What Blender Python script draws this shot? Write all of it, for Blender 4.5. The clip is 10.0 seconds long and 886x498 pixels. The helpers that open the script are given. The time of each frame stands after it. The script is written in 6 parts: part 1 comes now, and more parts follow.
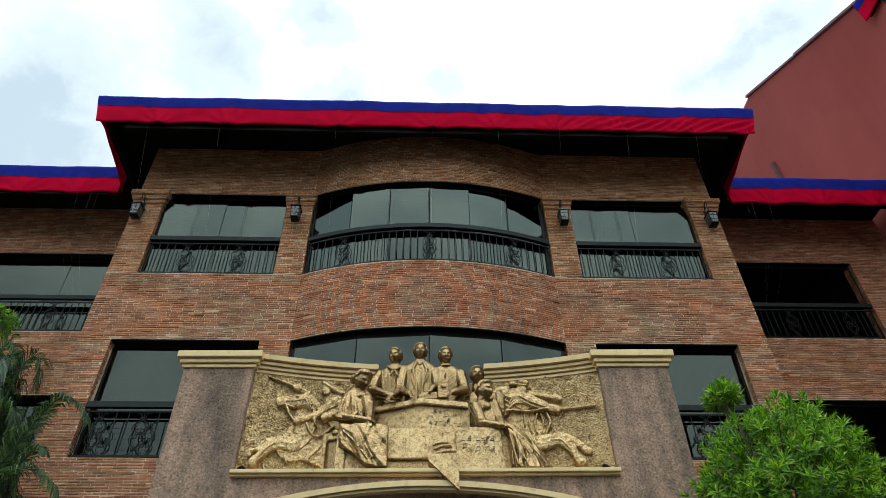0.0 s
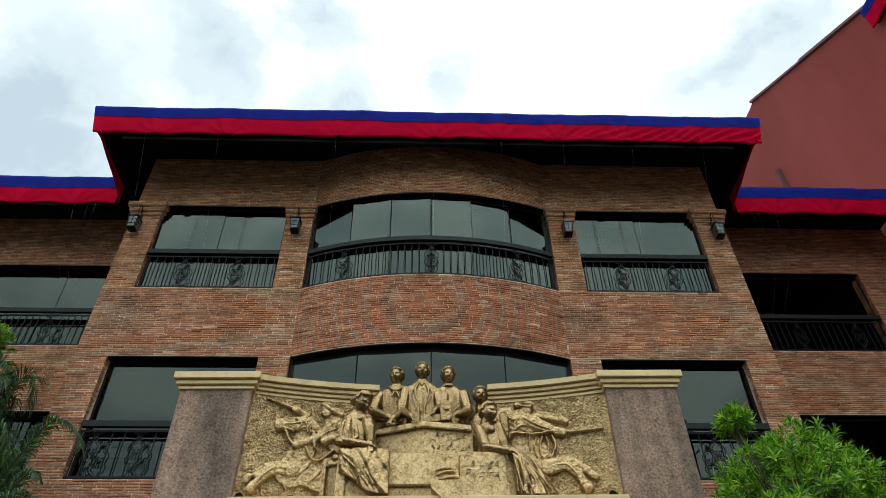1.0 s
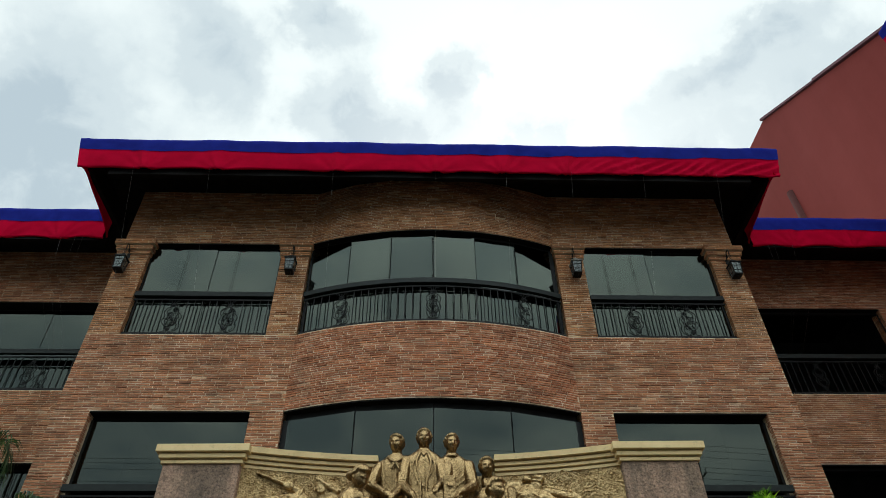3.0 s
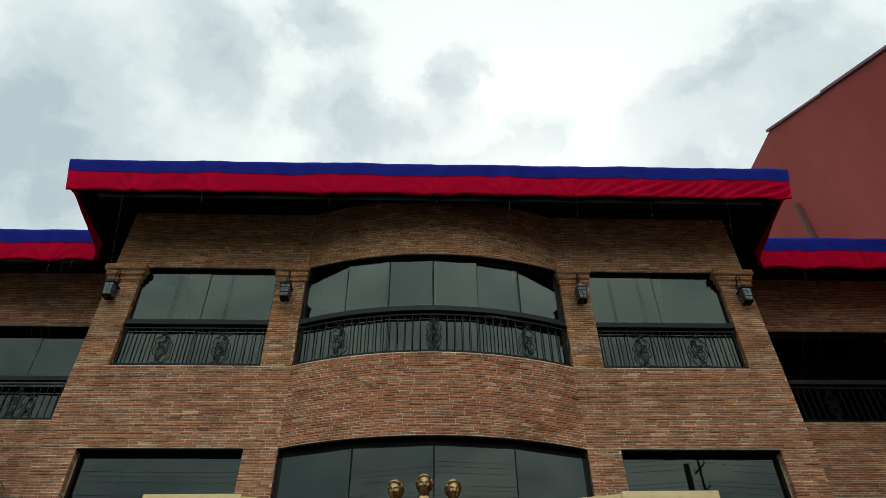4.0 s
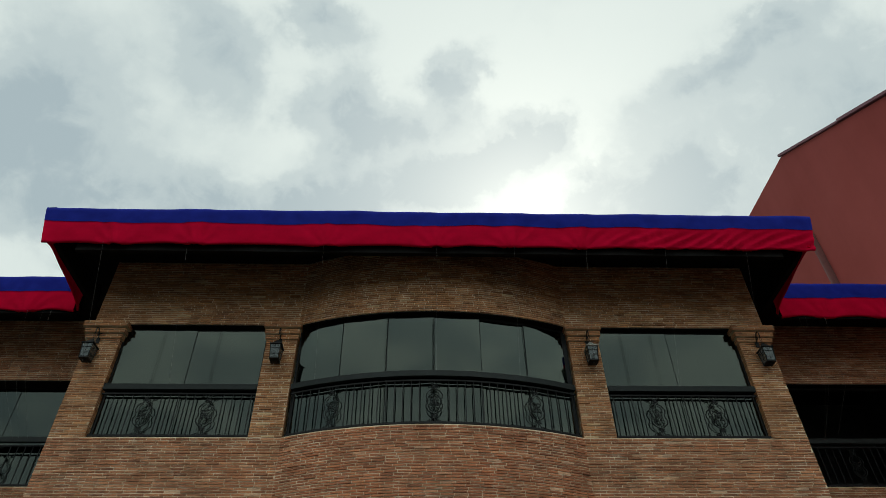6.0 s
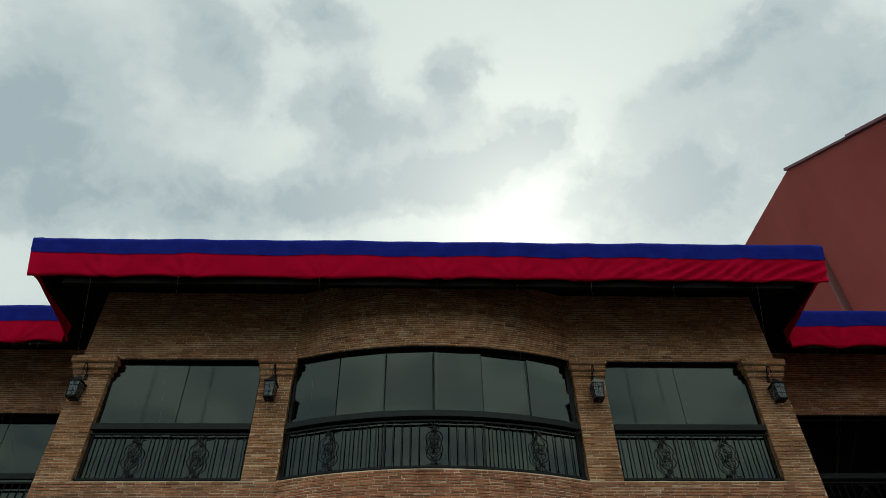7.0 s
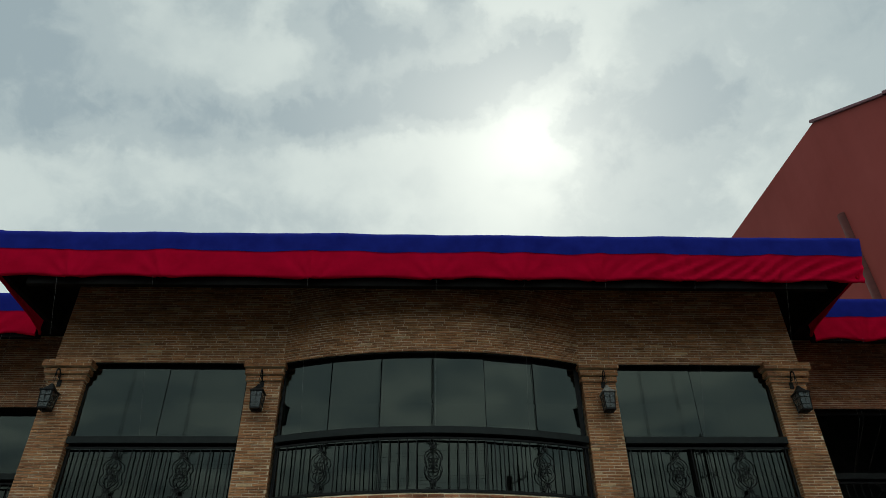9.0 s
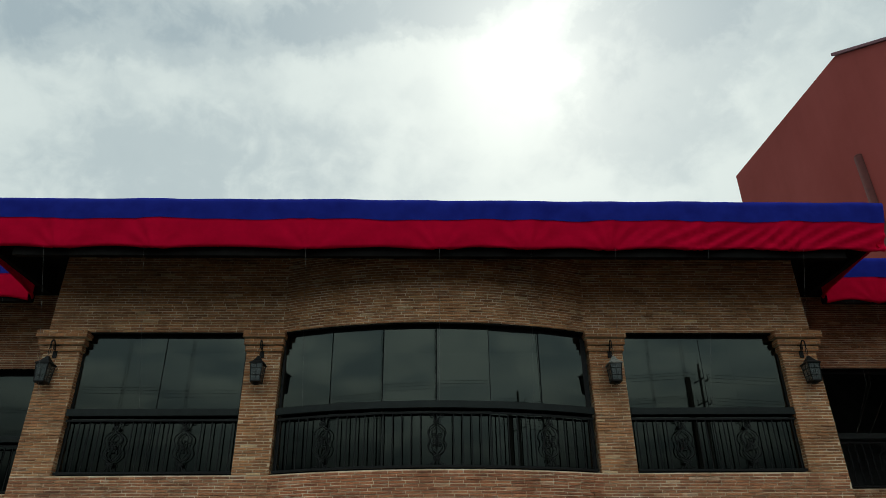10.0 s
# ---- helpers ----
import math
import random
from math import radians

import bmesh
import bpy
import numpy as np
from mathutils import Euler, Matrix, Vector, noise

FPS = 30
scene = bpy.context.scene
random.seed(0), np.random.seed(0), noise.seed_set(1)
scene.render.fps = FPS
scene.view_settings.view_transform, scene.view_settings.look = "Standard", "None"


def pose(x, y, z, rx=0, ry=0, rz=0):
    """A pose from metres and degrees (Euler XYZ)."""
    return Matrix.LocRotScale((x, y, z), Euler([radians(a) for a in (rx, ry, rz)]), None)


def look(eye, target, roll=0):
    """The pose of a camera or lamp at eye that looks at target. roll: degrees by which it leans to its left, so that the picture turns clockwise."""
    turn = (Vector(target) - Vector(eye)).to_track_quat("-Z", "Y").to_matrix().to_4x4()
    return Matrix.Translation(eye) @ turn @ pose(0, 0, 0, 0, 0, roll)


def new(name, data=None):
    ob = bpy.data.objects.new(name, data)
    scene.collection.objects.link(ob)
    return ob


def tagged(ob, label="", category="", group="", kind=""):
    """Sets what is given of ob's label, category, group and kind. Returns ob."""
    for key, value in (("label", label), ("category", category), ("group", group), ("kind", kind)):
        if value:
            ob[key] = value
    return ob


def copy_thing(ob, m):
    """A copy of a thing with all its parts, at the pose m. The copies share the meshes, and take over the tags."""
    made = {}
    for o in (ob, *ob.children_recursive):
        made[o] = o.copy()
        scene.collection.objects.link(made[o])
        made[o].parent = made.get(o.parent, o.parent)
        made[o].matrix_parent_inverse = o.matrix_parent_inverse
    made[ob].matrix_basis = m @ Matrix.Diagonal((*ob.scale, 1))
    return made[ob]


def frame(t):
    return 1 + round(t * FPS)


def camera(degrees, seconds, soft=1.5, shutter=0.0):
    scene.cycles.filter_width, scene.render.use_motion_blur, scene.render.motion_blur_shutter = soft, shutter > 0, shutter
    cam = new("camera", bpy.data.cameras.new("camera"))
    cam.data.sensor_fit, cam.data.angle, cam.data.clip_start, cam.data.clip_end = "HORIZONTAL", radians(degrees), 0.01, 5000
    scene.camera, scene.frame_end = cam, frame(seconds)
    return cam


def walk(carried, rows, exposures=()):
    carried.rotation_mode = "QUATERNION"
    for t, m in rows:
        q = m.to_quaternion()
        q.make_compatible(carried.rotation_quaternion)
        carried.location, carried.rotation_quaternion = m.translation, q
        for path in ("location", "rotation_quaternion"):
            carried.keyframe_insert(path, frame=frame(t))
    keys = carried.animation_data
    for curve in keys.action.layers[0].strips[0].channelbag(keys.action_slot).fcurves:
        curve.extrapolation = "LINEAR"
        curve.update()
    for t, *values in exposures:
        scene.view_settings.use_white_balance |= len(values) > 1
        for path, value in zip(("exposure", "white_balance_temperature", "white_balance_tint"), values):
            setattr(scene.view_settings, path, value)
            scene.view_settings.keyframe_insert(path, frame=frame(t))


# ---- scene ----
cam = camera(67.3, 10.0, soft=0.7)
PATH = [
    (0, (-0.143, 0.227, 1.165), (-0.082, 1.718, 2.497), -0.8),
    (0.5, (-0.153, 0.233, 1.336), (-0.093, 1.723, 2.67), -0.8),
    (1, (-0.161, 0.235, 1.514), (-0.103, 1.724, 2.848), -0.8),
    (1.5, (-0.173, 0.241, 1.703), (-0.116, 1.729, 3.038), -0.8),
    (2, (-0.185, 0.238, 1.962), (-0.128, 1.725, 3.298), -0.8),
    (2.5, (-0.182, 0.224, 2.277), (-0.126, 1.711, 3.613), -0.8),
    (4, (-0.188, 0.203, 3.312), (-0.133, 1.691, 4.647), -0.8),
    (4.5, (-0.198, 0.189, 3.652), (-0.142, 1.677, 4.988), -0.8),
    (5, (-0.174, 0.164, 4.001), (-0.12, 1.653, 5.335), -0.8),
    (5.5, (-0.19, 0.153, 4.343), (-0.135, 1.642, 5.677), -0.8),
    (7, (-0.205, -0.007, 5.494), (-0.148, 1.488, 6.821), -0.9),
    (7.5, (-0.176, 0.005, 5.889), (-0.121, 1.493, 7.223), -0.8),
    (8, (-0.138, 0.005, 6.407), (-0.086, 1.529, 7.701), -0.7),
    (8.5, (-0.162, 0.018, 6.882), (-0.106, 1.595, 8.111), -0.7),
    (9, (-0.174, 0.005, 7.361), (-0.117, 1.655, 8.49), -0.6),
    (9.5, (-0.219, -0.005, 7.903), (-0.158, 1.716, 8.92), -0.6),
    (10, (-0.226, -0.048, 8.426), (-0.167, 1.735, 9.331), -0.6),
]
EXPO = [(0.0, 0.80, 6300, 10), (1.0, 0.68, 6350, 10), (2.5, 0.50, 6420, 10), (4.0, 0.36, 6600, 9), (5.5, 0.17, 6650, 7), (7.0, -0.02, 6580, 5), (8.5, -0.14, 6520, 5), (9.0, -0.16, 6520, 5), (9.5, -0.08, 6520, 6), (10.0, 0.0, 6520, 6)]
walk(cam, [(t, look(eye, target, roll)) for t, eye, target, roll in PATH], EXPO)
CLOUD_X, CLOUD_Y, SKY_POWER, BACK_SKY = 3.1, 1.7, 1.12, 4.8

# ---- world and sun ----
SUN_AZ, SUN_EL = radians(12.0), radians(43.0)
SUN_DIR = Vector((math.sin(SUN_AZ) * math.cos(SUN_EL), math.cos(SUN_AZ) * math.cos(SUN_EL), math.sin(SUN_EL)))


class Nodes:
    """A small helper to write node trees in few lines."""

    def __init__(self, tree):
        self.tree = tree
        tree.nodes.clear()

    def add(self, kind, ins=None, **props):
        n = self.tree.nodes.new(kind)
        for k, v in props.items():
            setattr(n, k, v)
        for k, v in (ins or {}).items():
            s = n.inputs[k]
            if isinstance(v, bpy.types.NodeSocket):
                self.tree.links.new(v, s)
            else:
                s.default_value = v
        return n

    def math(self, op, a, b=0.0, clamp=False):
        return self.add("ShaderNodeMath", {0: a, 1: b}, operation=op, use_clamp=clamp).outputs[0]

    def mix(self, fac, a, b, blend="MIX"):
        return self.add("ShaderNodeMix", {0: fac, 6: a, 7: b}, data_type="RGBA", blend_type=blend).outputs[2]

    def ramp(self, fac, stops, interp="LINEAR"):
        n = self.add("ShaderNodeValToRGB", {0: fac})
        n.color_ramp.interpolation = interp
        el = n.color_ramp.elements
        while len(el) < len(stops):
            el.new(0.5)
        for e, (p, c) in zip(el, stops):
            e.position = p
            e.color = (*c, 1) if len(c) == 3 else c
        return n.outputs[0]

    def noise(self, vec, scale, detail=4.0, rough=0.55, distort=0.0):
        return self.add("ShaderNodeTexNoise", {"Vector": vec, "Scale": scale, "Detail": detail, "Roughness": rough, "Distortion": distort}).outputs[0]


def grey(v):
    return (v, v, v)


world = bpy.data.worlds.new("world")
scene.world = world
world.use_nodes = True
W = Nodes(world.node_tree)
sky = W.add("ShaderNodeTexSky", sky_type="NISHITA", sun_disc=False, sun_elevation=SUN_EL, sun_rotation=SUN_AZ, altitude=50.0, air_density=1.0, dust_density=3.0)
gen = W.add("ShaderNodeTexCoord").outputs["Generated"]
sep = W.add("ShaderNodeSeparateXYZ", {0: gen})
zz = W.math("MAXIMUM", W.math("ADD", sep.outputs[2], 0.22), 0.05)
plane = W.add("ShaderNodeCombineXYZ", {0: W.math("DIVIDE", sep.outputs[0], zz), 1: W.math("DIVIDE", sep.outputs[1], zz), 2: 0.37})
shifted = W.add("ShaderNodeMapping", {0: plane.outputs[0], 1: (CLOUD_X, CLOUD_Y, 0.0)}).outputs[0]
big = W.noise(shifted, 2.4, 5.0, 0.5, 0.3)
small = W.noise(shifted, 6.5, 6.0, 0.5, 0.25)
puff = W.ramp(W.math("ADD", W.math("MULTIPLY", big, 0.5), W.math("MULTIPLY", small, 0.5)), [(0.39, grey(1.0)), (0.47, grey(0.6)), (0.58, grey(0.0))], "EASE")
# the grey clouds over the roof, on a flat chart of the sky ahead: across, up, half-widths, tilt, depth
CLOUDS = [
    (-0.62, 0.20, 0.125, 0.12, 0, 0.80), (-0.53, 0.08, 0.18, 0.045, 0, 0.55), (-0.37, 0.075, 0.06, 0.04, 0, 0.40),
    (-0.34, 0.31, 0.055, 0.10, 25, 0.45), (-0.19, 0.35, 0.07, 0.045, -20, 0.55), (-0.21, 0.21, 0.04, 0.035, 0, 0.45),
    (-0.13, 0.22, 0.042, 0.045, 0, 0.70), (0.02, 0.245, 0.042, 0.048, 0, 0.85), (-0.08, 0.166, 0.095, 0.034, 10, 0.75),
    (-0.18, 0.077, 0.13, 0.036, 8, 0.85), (0.02, 0.098, 0.095, 0.034, 15, 1.1), (0.09, 0.132, 0.065, 0.030, 25, 1.05),
    (0.139, 0.172, 0.033, 0.040, 40, 0.75), (0.194, 0.059, 0.028, 0.030, 0, 0.80), (0.222, 0.086, 0.04, 0.026, 20, 0.40),
    (0.345, 0.080, 0.10, 0.062, 0, 1.1), (0.387, 0.247, 0.11, 0.030, 28, 0.48), (0.49, 0.323, 0.07, 0.030, 30, 0.45),
    (0.59, 0.205, 0.17, 0.11, 15, 0.45), (0.30, -0.06, 0.12, 0.10, 0, 0.46), (0.222, 0.0, 0.032, 0.05, -20, 0.45), (0.78, -0.02, 0.20, 0.12, 0, 0.35), (-0.42, -0.13, 0.36, 0.11, 0, 0.34),
]
AHEAD = Vector((0.037, 0.744, 0.667)).normalized()
ACROSS = AHEAD.cross(Vector((0, 0, 1))).normalized()
UPWARD = ACROSS.cross(AHEAD)


def w_dot(a, b):
    return W.add("ShaderNodeVectorMath", {0: a, 1: b}, operation="DOT_PRODUCT").outputs["Value"]


depth_ahead = w_dot(gen, AHEAD)
safe = W.math("MAXIMUM", depth_ahead, 0.3)
ragged = W.add("ShaderNodeTexNoise", {"Vector": gen, "Scale": 13.0, "Detail": 6.0, "Roughness": 0.62}).outputs[1]
curl = W.add("ShaderNodeVectorMath", {0: ragged, 1: (-0.5, -0.5, -0.5)}, operation="ADD").outputs[0]
curl = W.add("ShaderNodeVectorMath", {0: curl, 1: (0.13, 0.10, 0.0)}, operation="MULTIPLY").outputs[0]
chart = W.add("ShaderNodeCombineXYZ", {0: W.math("DIVIDE", w_dot(gen, ACROSS), safe), 1: W.math("DIVIDE", w_dot(gen, UPWARD), safe), 2: 1.0}).outputs[0]
chart = W.add("ShaderNodeVectorMath", {0: chart, 1: curl}, operation="ADD").outputs[0]
bank = 0.0
for cx, cy, rx, ry, tilt, deep in CLOUDS:
    c, s = math.cos(radians(tilt)), math.sin(radians(tilt))
    p = w_dot(chart, (c / rx, s / rx, -(c * cx + s * cy) / rx))
    q = w_dot(chart, (-s / ry, c / ry, (s * cx - c * cy) / ry))
    d2 = W.add("ShaderNodeMath", {0: p, 1: p, 2: W.math("MULTIPLY", q, q)}, operation="MULTIPLY_ADD").outputs[0]
    bank = W.add("ShaderNodeMath", {0: W.math("POWER", 0.37, d2), 1: deep, 2: bank}, operation="MULTIPLY_ADD").outputs[0]
fine = W.noise(gen, 21.0, 7.0, 0.62, 0.4)
bank = W.math("MULTIPLY", bank, W.math("ADD", 0.05, W.math("MULTIPLY", fine, 1.9)))
ahead = W.math("MULTIPLY", W.math("SUBTRACT", depth_ahead, 0.45), 5.0, True)
formed = W.ramp(W.math("ADD", bank, W.math("MULTIPLY", puff, 0.18)), [(0.08, grey(0.0)), (0.40, grey(0.62)), (0.90, grey(1.0))], "EASE")
puff = W.mix(ahead, puff, formed)
near_sun = W.add("ShaderNodeVectorMath", {0: gen, 1: SUN_DIR}, operation="DOT_PRODUCT").outputs["Value"]
halo = W.math("POWER", W.math("MAXIMUM", near_sun, 0.0), 30.0)
core = W.math("POWER", W.math("MAXIMUM", near_sun, 0.0), 260.0)
thick = W.math("MULTIPLY", puff, W.math("SUBTRACT", 1.0, W.math("MULTIPLY", halo, 0.2)))
cloud = W.mix(thick, (0.615, 0.68, 0.672, 1), (0.335, 0.41, 0.45, 1))
veil = W.mix(0.95, W.mix(1.0, sky.outputs[0], (0.08, 0.08, 0.08, 1), "MULTIPLY"), cloud)
glow = W.mix(1.0, veil, W.ramp(W.math("ADD", W.math("MULTIPLY", halo, 0.30), W.math("MULTIPLY", core, 0.34)), [(0.0, (0, 0, 0)), (1.0, (0.52, 0.50, 0.45))]), "ADD")
behind = W.math("MULTIPLY", W.math("SUBTRACT", 0.15, sep.outputs[1]), 1.5, True)
around = W.math("MULTIPLY", W.math("SUBTRACT", 0.75, sep.outputs[1]), 3.0, True)
flank = W.math("MULTIPLY", W.math("ABSOLUTE", sep.outputs[0]), 0.06)
lifted = W.math("MULTIPLY", W.math("SUBTRACT", sep.outputs[2], W.math("ADD", flank, 0.055)), 6.5, True)
low = W.math("SUBTRACT", 1.0, W.math("MULTIPLY", W.math("MULTIPLY", around, W.math("SUBTRACT", 1.0, lifted)), 0.93))
gain = W.ramp(sep.outputs[2], [(0.0, grey(0.17)), (0.15, grey(0.22)), (0.30, grey(0.26)), (0.48, grey(0.30)), (0.67, grey(0.47)), (1.0, grey(0.90))])
power = W.math("MULTIPLY", W.math("ADD", 1.0, W.math("MULTIPLY", behind, W.math("SUBTRACT", W.math("MULTIPLY", gain, BACK_SKY), 1.0))), SKY_POWER)
W.add("ShaderNodeOutputWorld", {0: W.add("ShaderNodeBackground", {0: glow, 1: W.math("MULTIPLY", power, low)}).outputs[0]})

sun = new("sun", bpy.data.lights.new("sun", "SUN"))
sun.data.energy, sun.data.angle, sun.data.color = 0.7, radians(14), (1.0, 0.96, 0.9)
sun.matrix_world = look(SUN_DIR * 60, (0, 0, 0))

# ---- materials ----


def material(name, build):
    m = bpy.data.materials.new(name)
    m.use_nodes = True
    t = Nodes(m.node_tree)
    shader = build(t)
    t.add("ShaderNodeOutputMaterial", {0: shader})
    return m


def bsdf(t, colour, rough, bump=None, strength=0.3, distance=0.01, metal=0.0, **more):
    ins = {"Base Color": colour, "Roughness": rough, "Metallic": metal}
    ins.update(more)
    if bump is not None:
        ins["Normal"] = t.add("ShaderNodeBump", {"Height": bump, "Strength": strength, "Distance": distance}).outputs[0]
    return t.add("ShaderNodeBsdfPrincipled", ins).outputs[0]


def place(t):
    return t.add("ShaderNodeNewGeometry").outputs["Position"]


def rgba(c):
    return (*c, 1.0)


def brick_build(piecewise, batch=(1.0, 1.0, 1.0)):
    def build(t):
        pos = place(t)
        rnd = t.add("ShaderNodeObjectInfo").outputs["Random"] if piecewise else t.add("ShaderNodeNewGeometry").outputs["Random Per Island"]
        base = t.ramp(rnd, [(0.0, (0.26, 0.125, 0.068)), (0.10, (0.315, 0.147, 0.076)), (0.45, (0.365, 0.172, 0.088)), (0.80, (0.43, 0.212, 0.11)), (0.955, (0.48, 0.255, 0.14)), (0.985, (0.55, 0.37, 0.24)), (1.0, (0.60, 0.45, 0.32))])
        blot = t.noise(pos, 1.1, 4.0, 0.6)
        stain = t.ramp(blot, [(0.33, grey(0.74)), (0.52, grey(1.0)), (0.72, (1.08, 1.03, 0.98))])
        grain = t.noise(pos, 55.0, 5.0, 0.7)
        speck = t.ramp(grain, [(0.3, grey(0.72)), (0.55, grey(1.0)), (0.75, grey(1.2))])
        drag = t.noise(t.add("ShaderNodeMapping", {0: pos, 3: (1.2, 1.2, 9.0)}).outputs[0], 1.6, 3.0, 0.6)
        smear = t.ramp(drag, [(0.34, grey(0.66)), (0.5, grey(1.0)), (0.68, (1.14, 1.10, 1.02))])
        chip = t.noise(t.add("ShaderNodeMapping", {0: pos, 3: (1.0, 1.0, 2.6)}).outputs[0], 11.0, 6.0, 0.72, 0.5)
        col = t.mix(1.0, t.mix(1.0, t.mix(1.0, base, stain, "MULTIPLY"), speck, "MULTIPLY"), smear, "MULTIPLY")
        col = t.mix(1.0, col, t.ramp(chip, [(0.34, (0.62, 0.59, 0.57)), (0.46, grey(0.97)), (0.60, (1.10, 1.06, 1.0))]), "MULTIPLY")
        col = t.mix(1.0, col, rgba(batch), "MULTIPLY")
        # lime from the joints, smeared along the courses
        wipe = t.noise(t.add("ShaderNodeMapping", {0: pos, 3: (1.0, 1.0, 3.6)}).outputs[0], 4.2, 5.0, 0.7)
        where = t.ramp(t.noise(pos, 0.8, 3.0, 0.6), [(0.40, grey(0.35)), (0.62, grey(1.0))])
        lime = t.math("MULTIPLY", t.ramp(wipe, [(0.58, grey(0.0)), (0.70, grey(0.75))]), where)
        col = t.mix(lime, col, rgba((0.60, 0.46, 0.34)))
        return bsdf(t, col, 0.9, t.math("ADD", grain, t.math("MULTIPLY", chip, 1.6)), 0.7, 0.009)
    return build


def mortar_build(t):
    pos = place(t)
    n = t.noise(pos, 2.2, 6.0, 0.72)
    f = t.noise(pos, 80.0, 3.0, 0.6)
    col = t.ramp(n, [(0.30, (0.30, 0.20, 0.118)), (0.45, (0.58, 0.435, 0.28)), (0.62, (0.82, 0.69, 0.50))])
    return bsdf(t, col, 0.95, f, 0.5, 0.003)


def stone_build(t):
    pos = place(t)
    drip = t.noise(t.add("ShaderNodeMapping", {0: pos, 3: (1.6, 1.6, 0.22)}).outputs[0], 1.5, 6.0, 0.62, 0.4)
    base = t.ramp(drip, [(0.32, (0.14, 0.115, 0.092)), (0.45, (0.25, 0.195, 0.152)), (0.58, (0.37, 0.27, 0.207)), (0.72, (0.46, 0.335, 0.26))])
    blot = t.ramp(t.noise(pos, 5.0, 6.0, 0.7), [(0.35, grey(0.68)), (0.55, grey(1.0)), (0.7, grey(1.12))])
    peb = t.noise(pos, 30.0, 7.0, 0.78)
    speck = t.ramp(peb, [(0.36, grey(0.40)), (0.5, grey(1.0)), (0.66, (1.4, 1.32, 1.22))])
    cell = t.add("ShaderNodeTexVoronoi", {"Vector": pos, "Scale": 24.0})
    pale = t.ramp(cell.outputs[1], [(0.93, grey(1.0)), (0.97, (2.1, 2.0, 1.85))])
    col = t.mix(1.0, t.mix(1.0, t.mix(1.0, base, blot, "MULTIPLY"), speck, "MULTIPLY"), t.mix(t.ramp(cell.outputs[0], [(0.25, grey(1.0)), (0.4, grey(0.0))]), (1, 1, 1, 1), pale), "MULTIPLY")
    col = t.mix(1.0, col, (1.12, 0.98, 0.88, 1), "MULTIPLY")
    return bsdf(t, col, 0.92, t.math("ADD", peb, t.math("MULTIPLY", cell.outputs[0], 0.6)), 0.9, 0.018)


def cream_build(t):
    pos = place(t)
    n = t.noise(pos, 2.4, 6.0, 0.65)
    col = t.ramp(n, [(0.3, (0.62, 0.45, 0.215)), (0.45, (0.76, 0.555, 0.265)), (0.7, (0.84, 0.635, 0.32))])
    soot = t.ramp(t.noise(pos, 11.0, 4.0, 0.7), [(0.30, grey(0.78)), (0.44, grey(1.0))])
    return bsdf(t, t.mix(1.0, col, soot, "MULTIPLY"), 0.7, t.noise(pos, 40.0, 3.0), 0.25, 0.004)


def gilt_build(dark, lighter=1.0):
    def build(t):
        pos = place(t)
        n = t.noise(pos, 58.0 if dark else 34.0, 6.0, 0.7, 0.6)
        wide = t.noise(pos, 4.0, 5.0, 0.65)
        if dark:
            col = t.ramp(n, [(0.28, (0.15, 0.096, 0.042)), (0.43, (0.27, 0.178, 0.081)), (0.58, (0.40, 0.274, 0.132)), (0.78, (0.60, 0.44, 0.234))])
            col = t.mix(1.0, col, t.ramp(wide, [(0.35, grey(0.75)), (0.55, grey(1.0))]), "MULTIPLY")
            rub = t.noise(pos, 15.0, 6.0, 0.72, 0.9)
            col = t.mix(1.0, col, t.ramp(rub, [(0.34, (0.62, 0.58, 0.53)), (0.45, (0.92, 0.90, 0.87)), (0.56, grey(1.0))]), "MULTIPLY")
            col = t.mix(1.0, col, grey(lighter) + (1.0,), "MULTIPLY")
            return bsdf(t, col, t.math("ADD", 0.17, t.math("MULTIPLY", n, 0.24)), t.math("ADD", t.math("MULTIPLY", n, 0.6), t.math("MULTIPLY", t.noise(pos, 24.0, 4.0, 0.6, 1.0), 0.8)), 0.45, 0.012, 0.97)
        col = t.ramp(n, [(0.31, (0.19, 0.118, 0.052)), (0.41, (0.41, 0.278, 0.130)), (0.50, (0.61, 0.44, 0.222)), (0.8, (0.76, 0.57, 0.315))])
        col = t.mix(1.0, col, t.ramp(wide, [(0.32, grey(0.86)), (0.5, grey(1.0))]), "MULTIPLY")
        worn = t.noise(pos, 11.0, 6.0, 0.72, 0.8)
        col = t.mix(1.0, col, t.ramp(worn, [(0.33, (0.30, 0.225, 0.15)), (0.43, (0.76, 0.69, 0.60)), (0.53, (1.04, 1.02, 0.98))]), "MULTIPLY")
        scrape = t.noise(t.add("ShaderNodeMapping", {0: pos, 2: (0, radians(25), 0), 3: (1.0, 1.0, 2.4)}).outputs[0], 28.0, 6.0, 0.7, 1.2)
        return bsdf(t, col, t.math("ADD", 0.16, t.math("MULTIPLY", n, 0.34)), scrape, 0.6, 0.016, 0.78)
    return build


def iron_build(t):
    n = t.noise(place(t), 30.0, 4.0, 0.6)
    return bsdf(t, t.ramp(n, [(0.35, (0.003, 0.0034, 0.0034)), (0.7, (0.008, 0.009, 0.0085))]), 0.62, n, 0.2, 0.002, 0.0, **{"Specular IOR Level": 0.22})


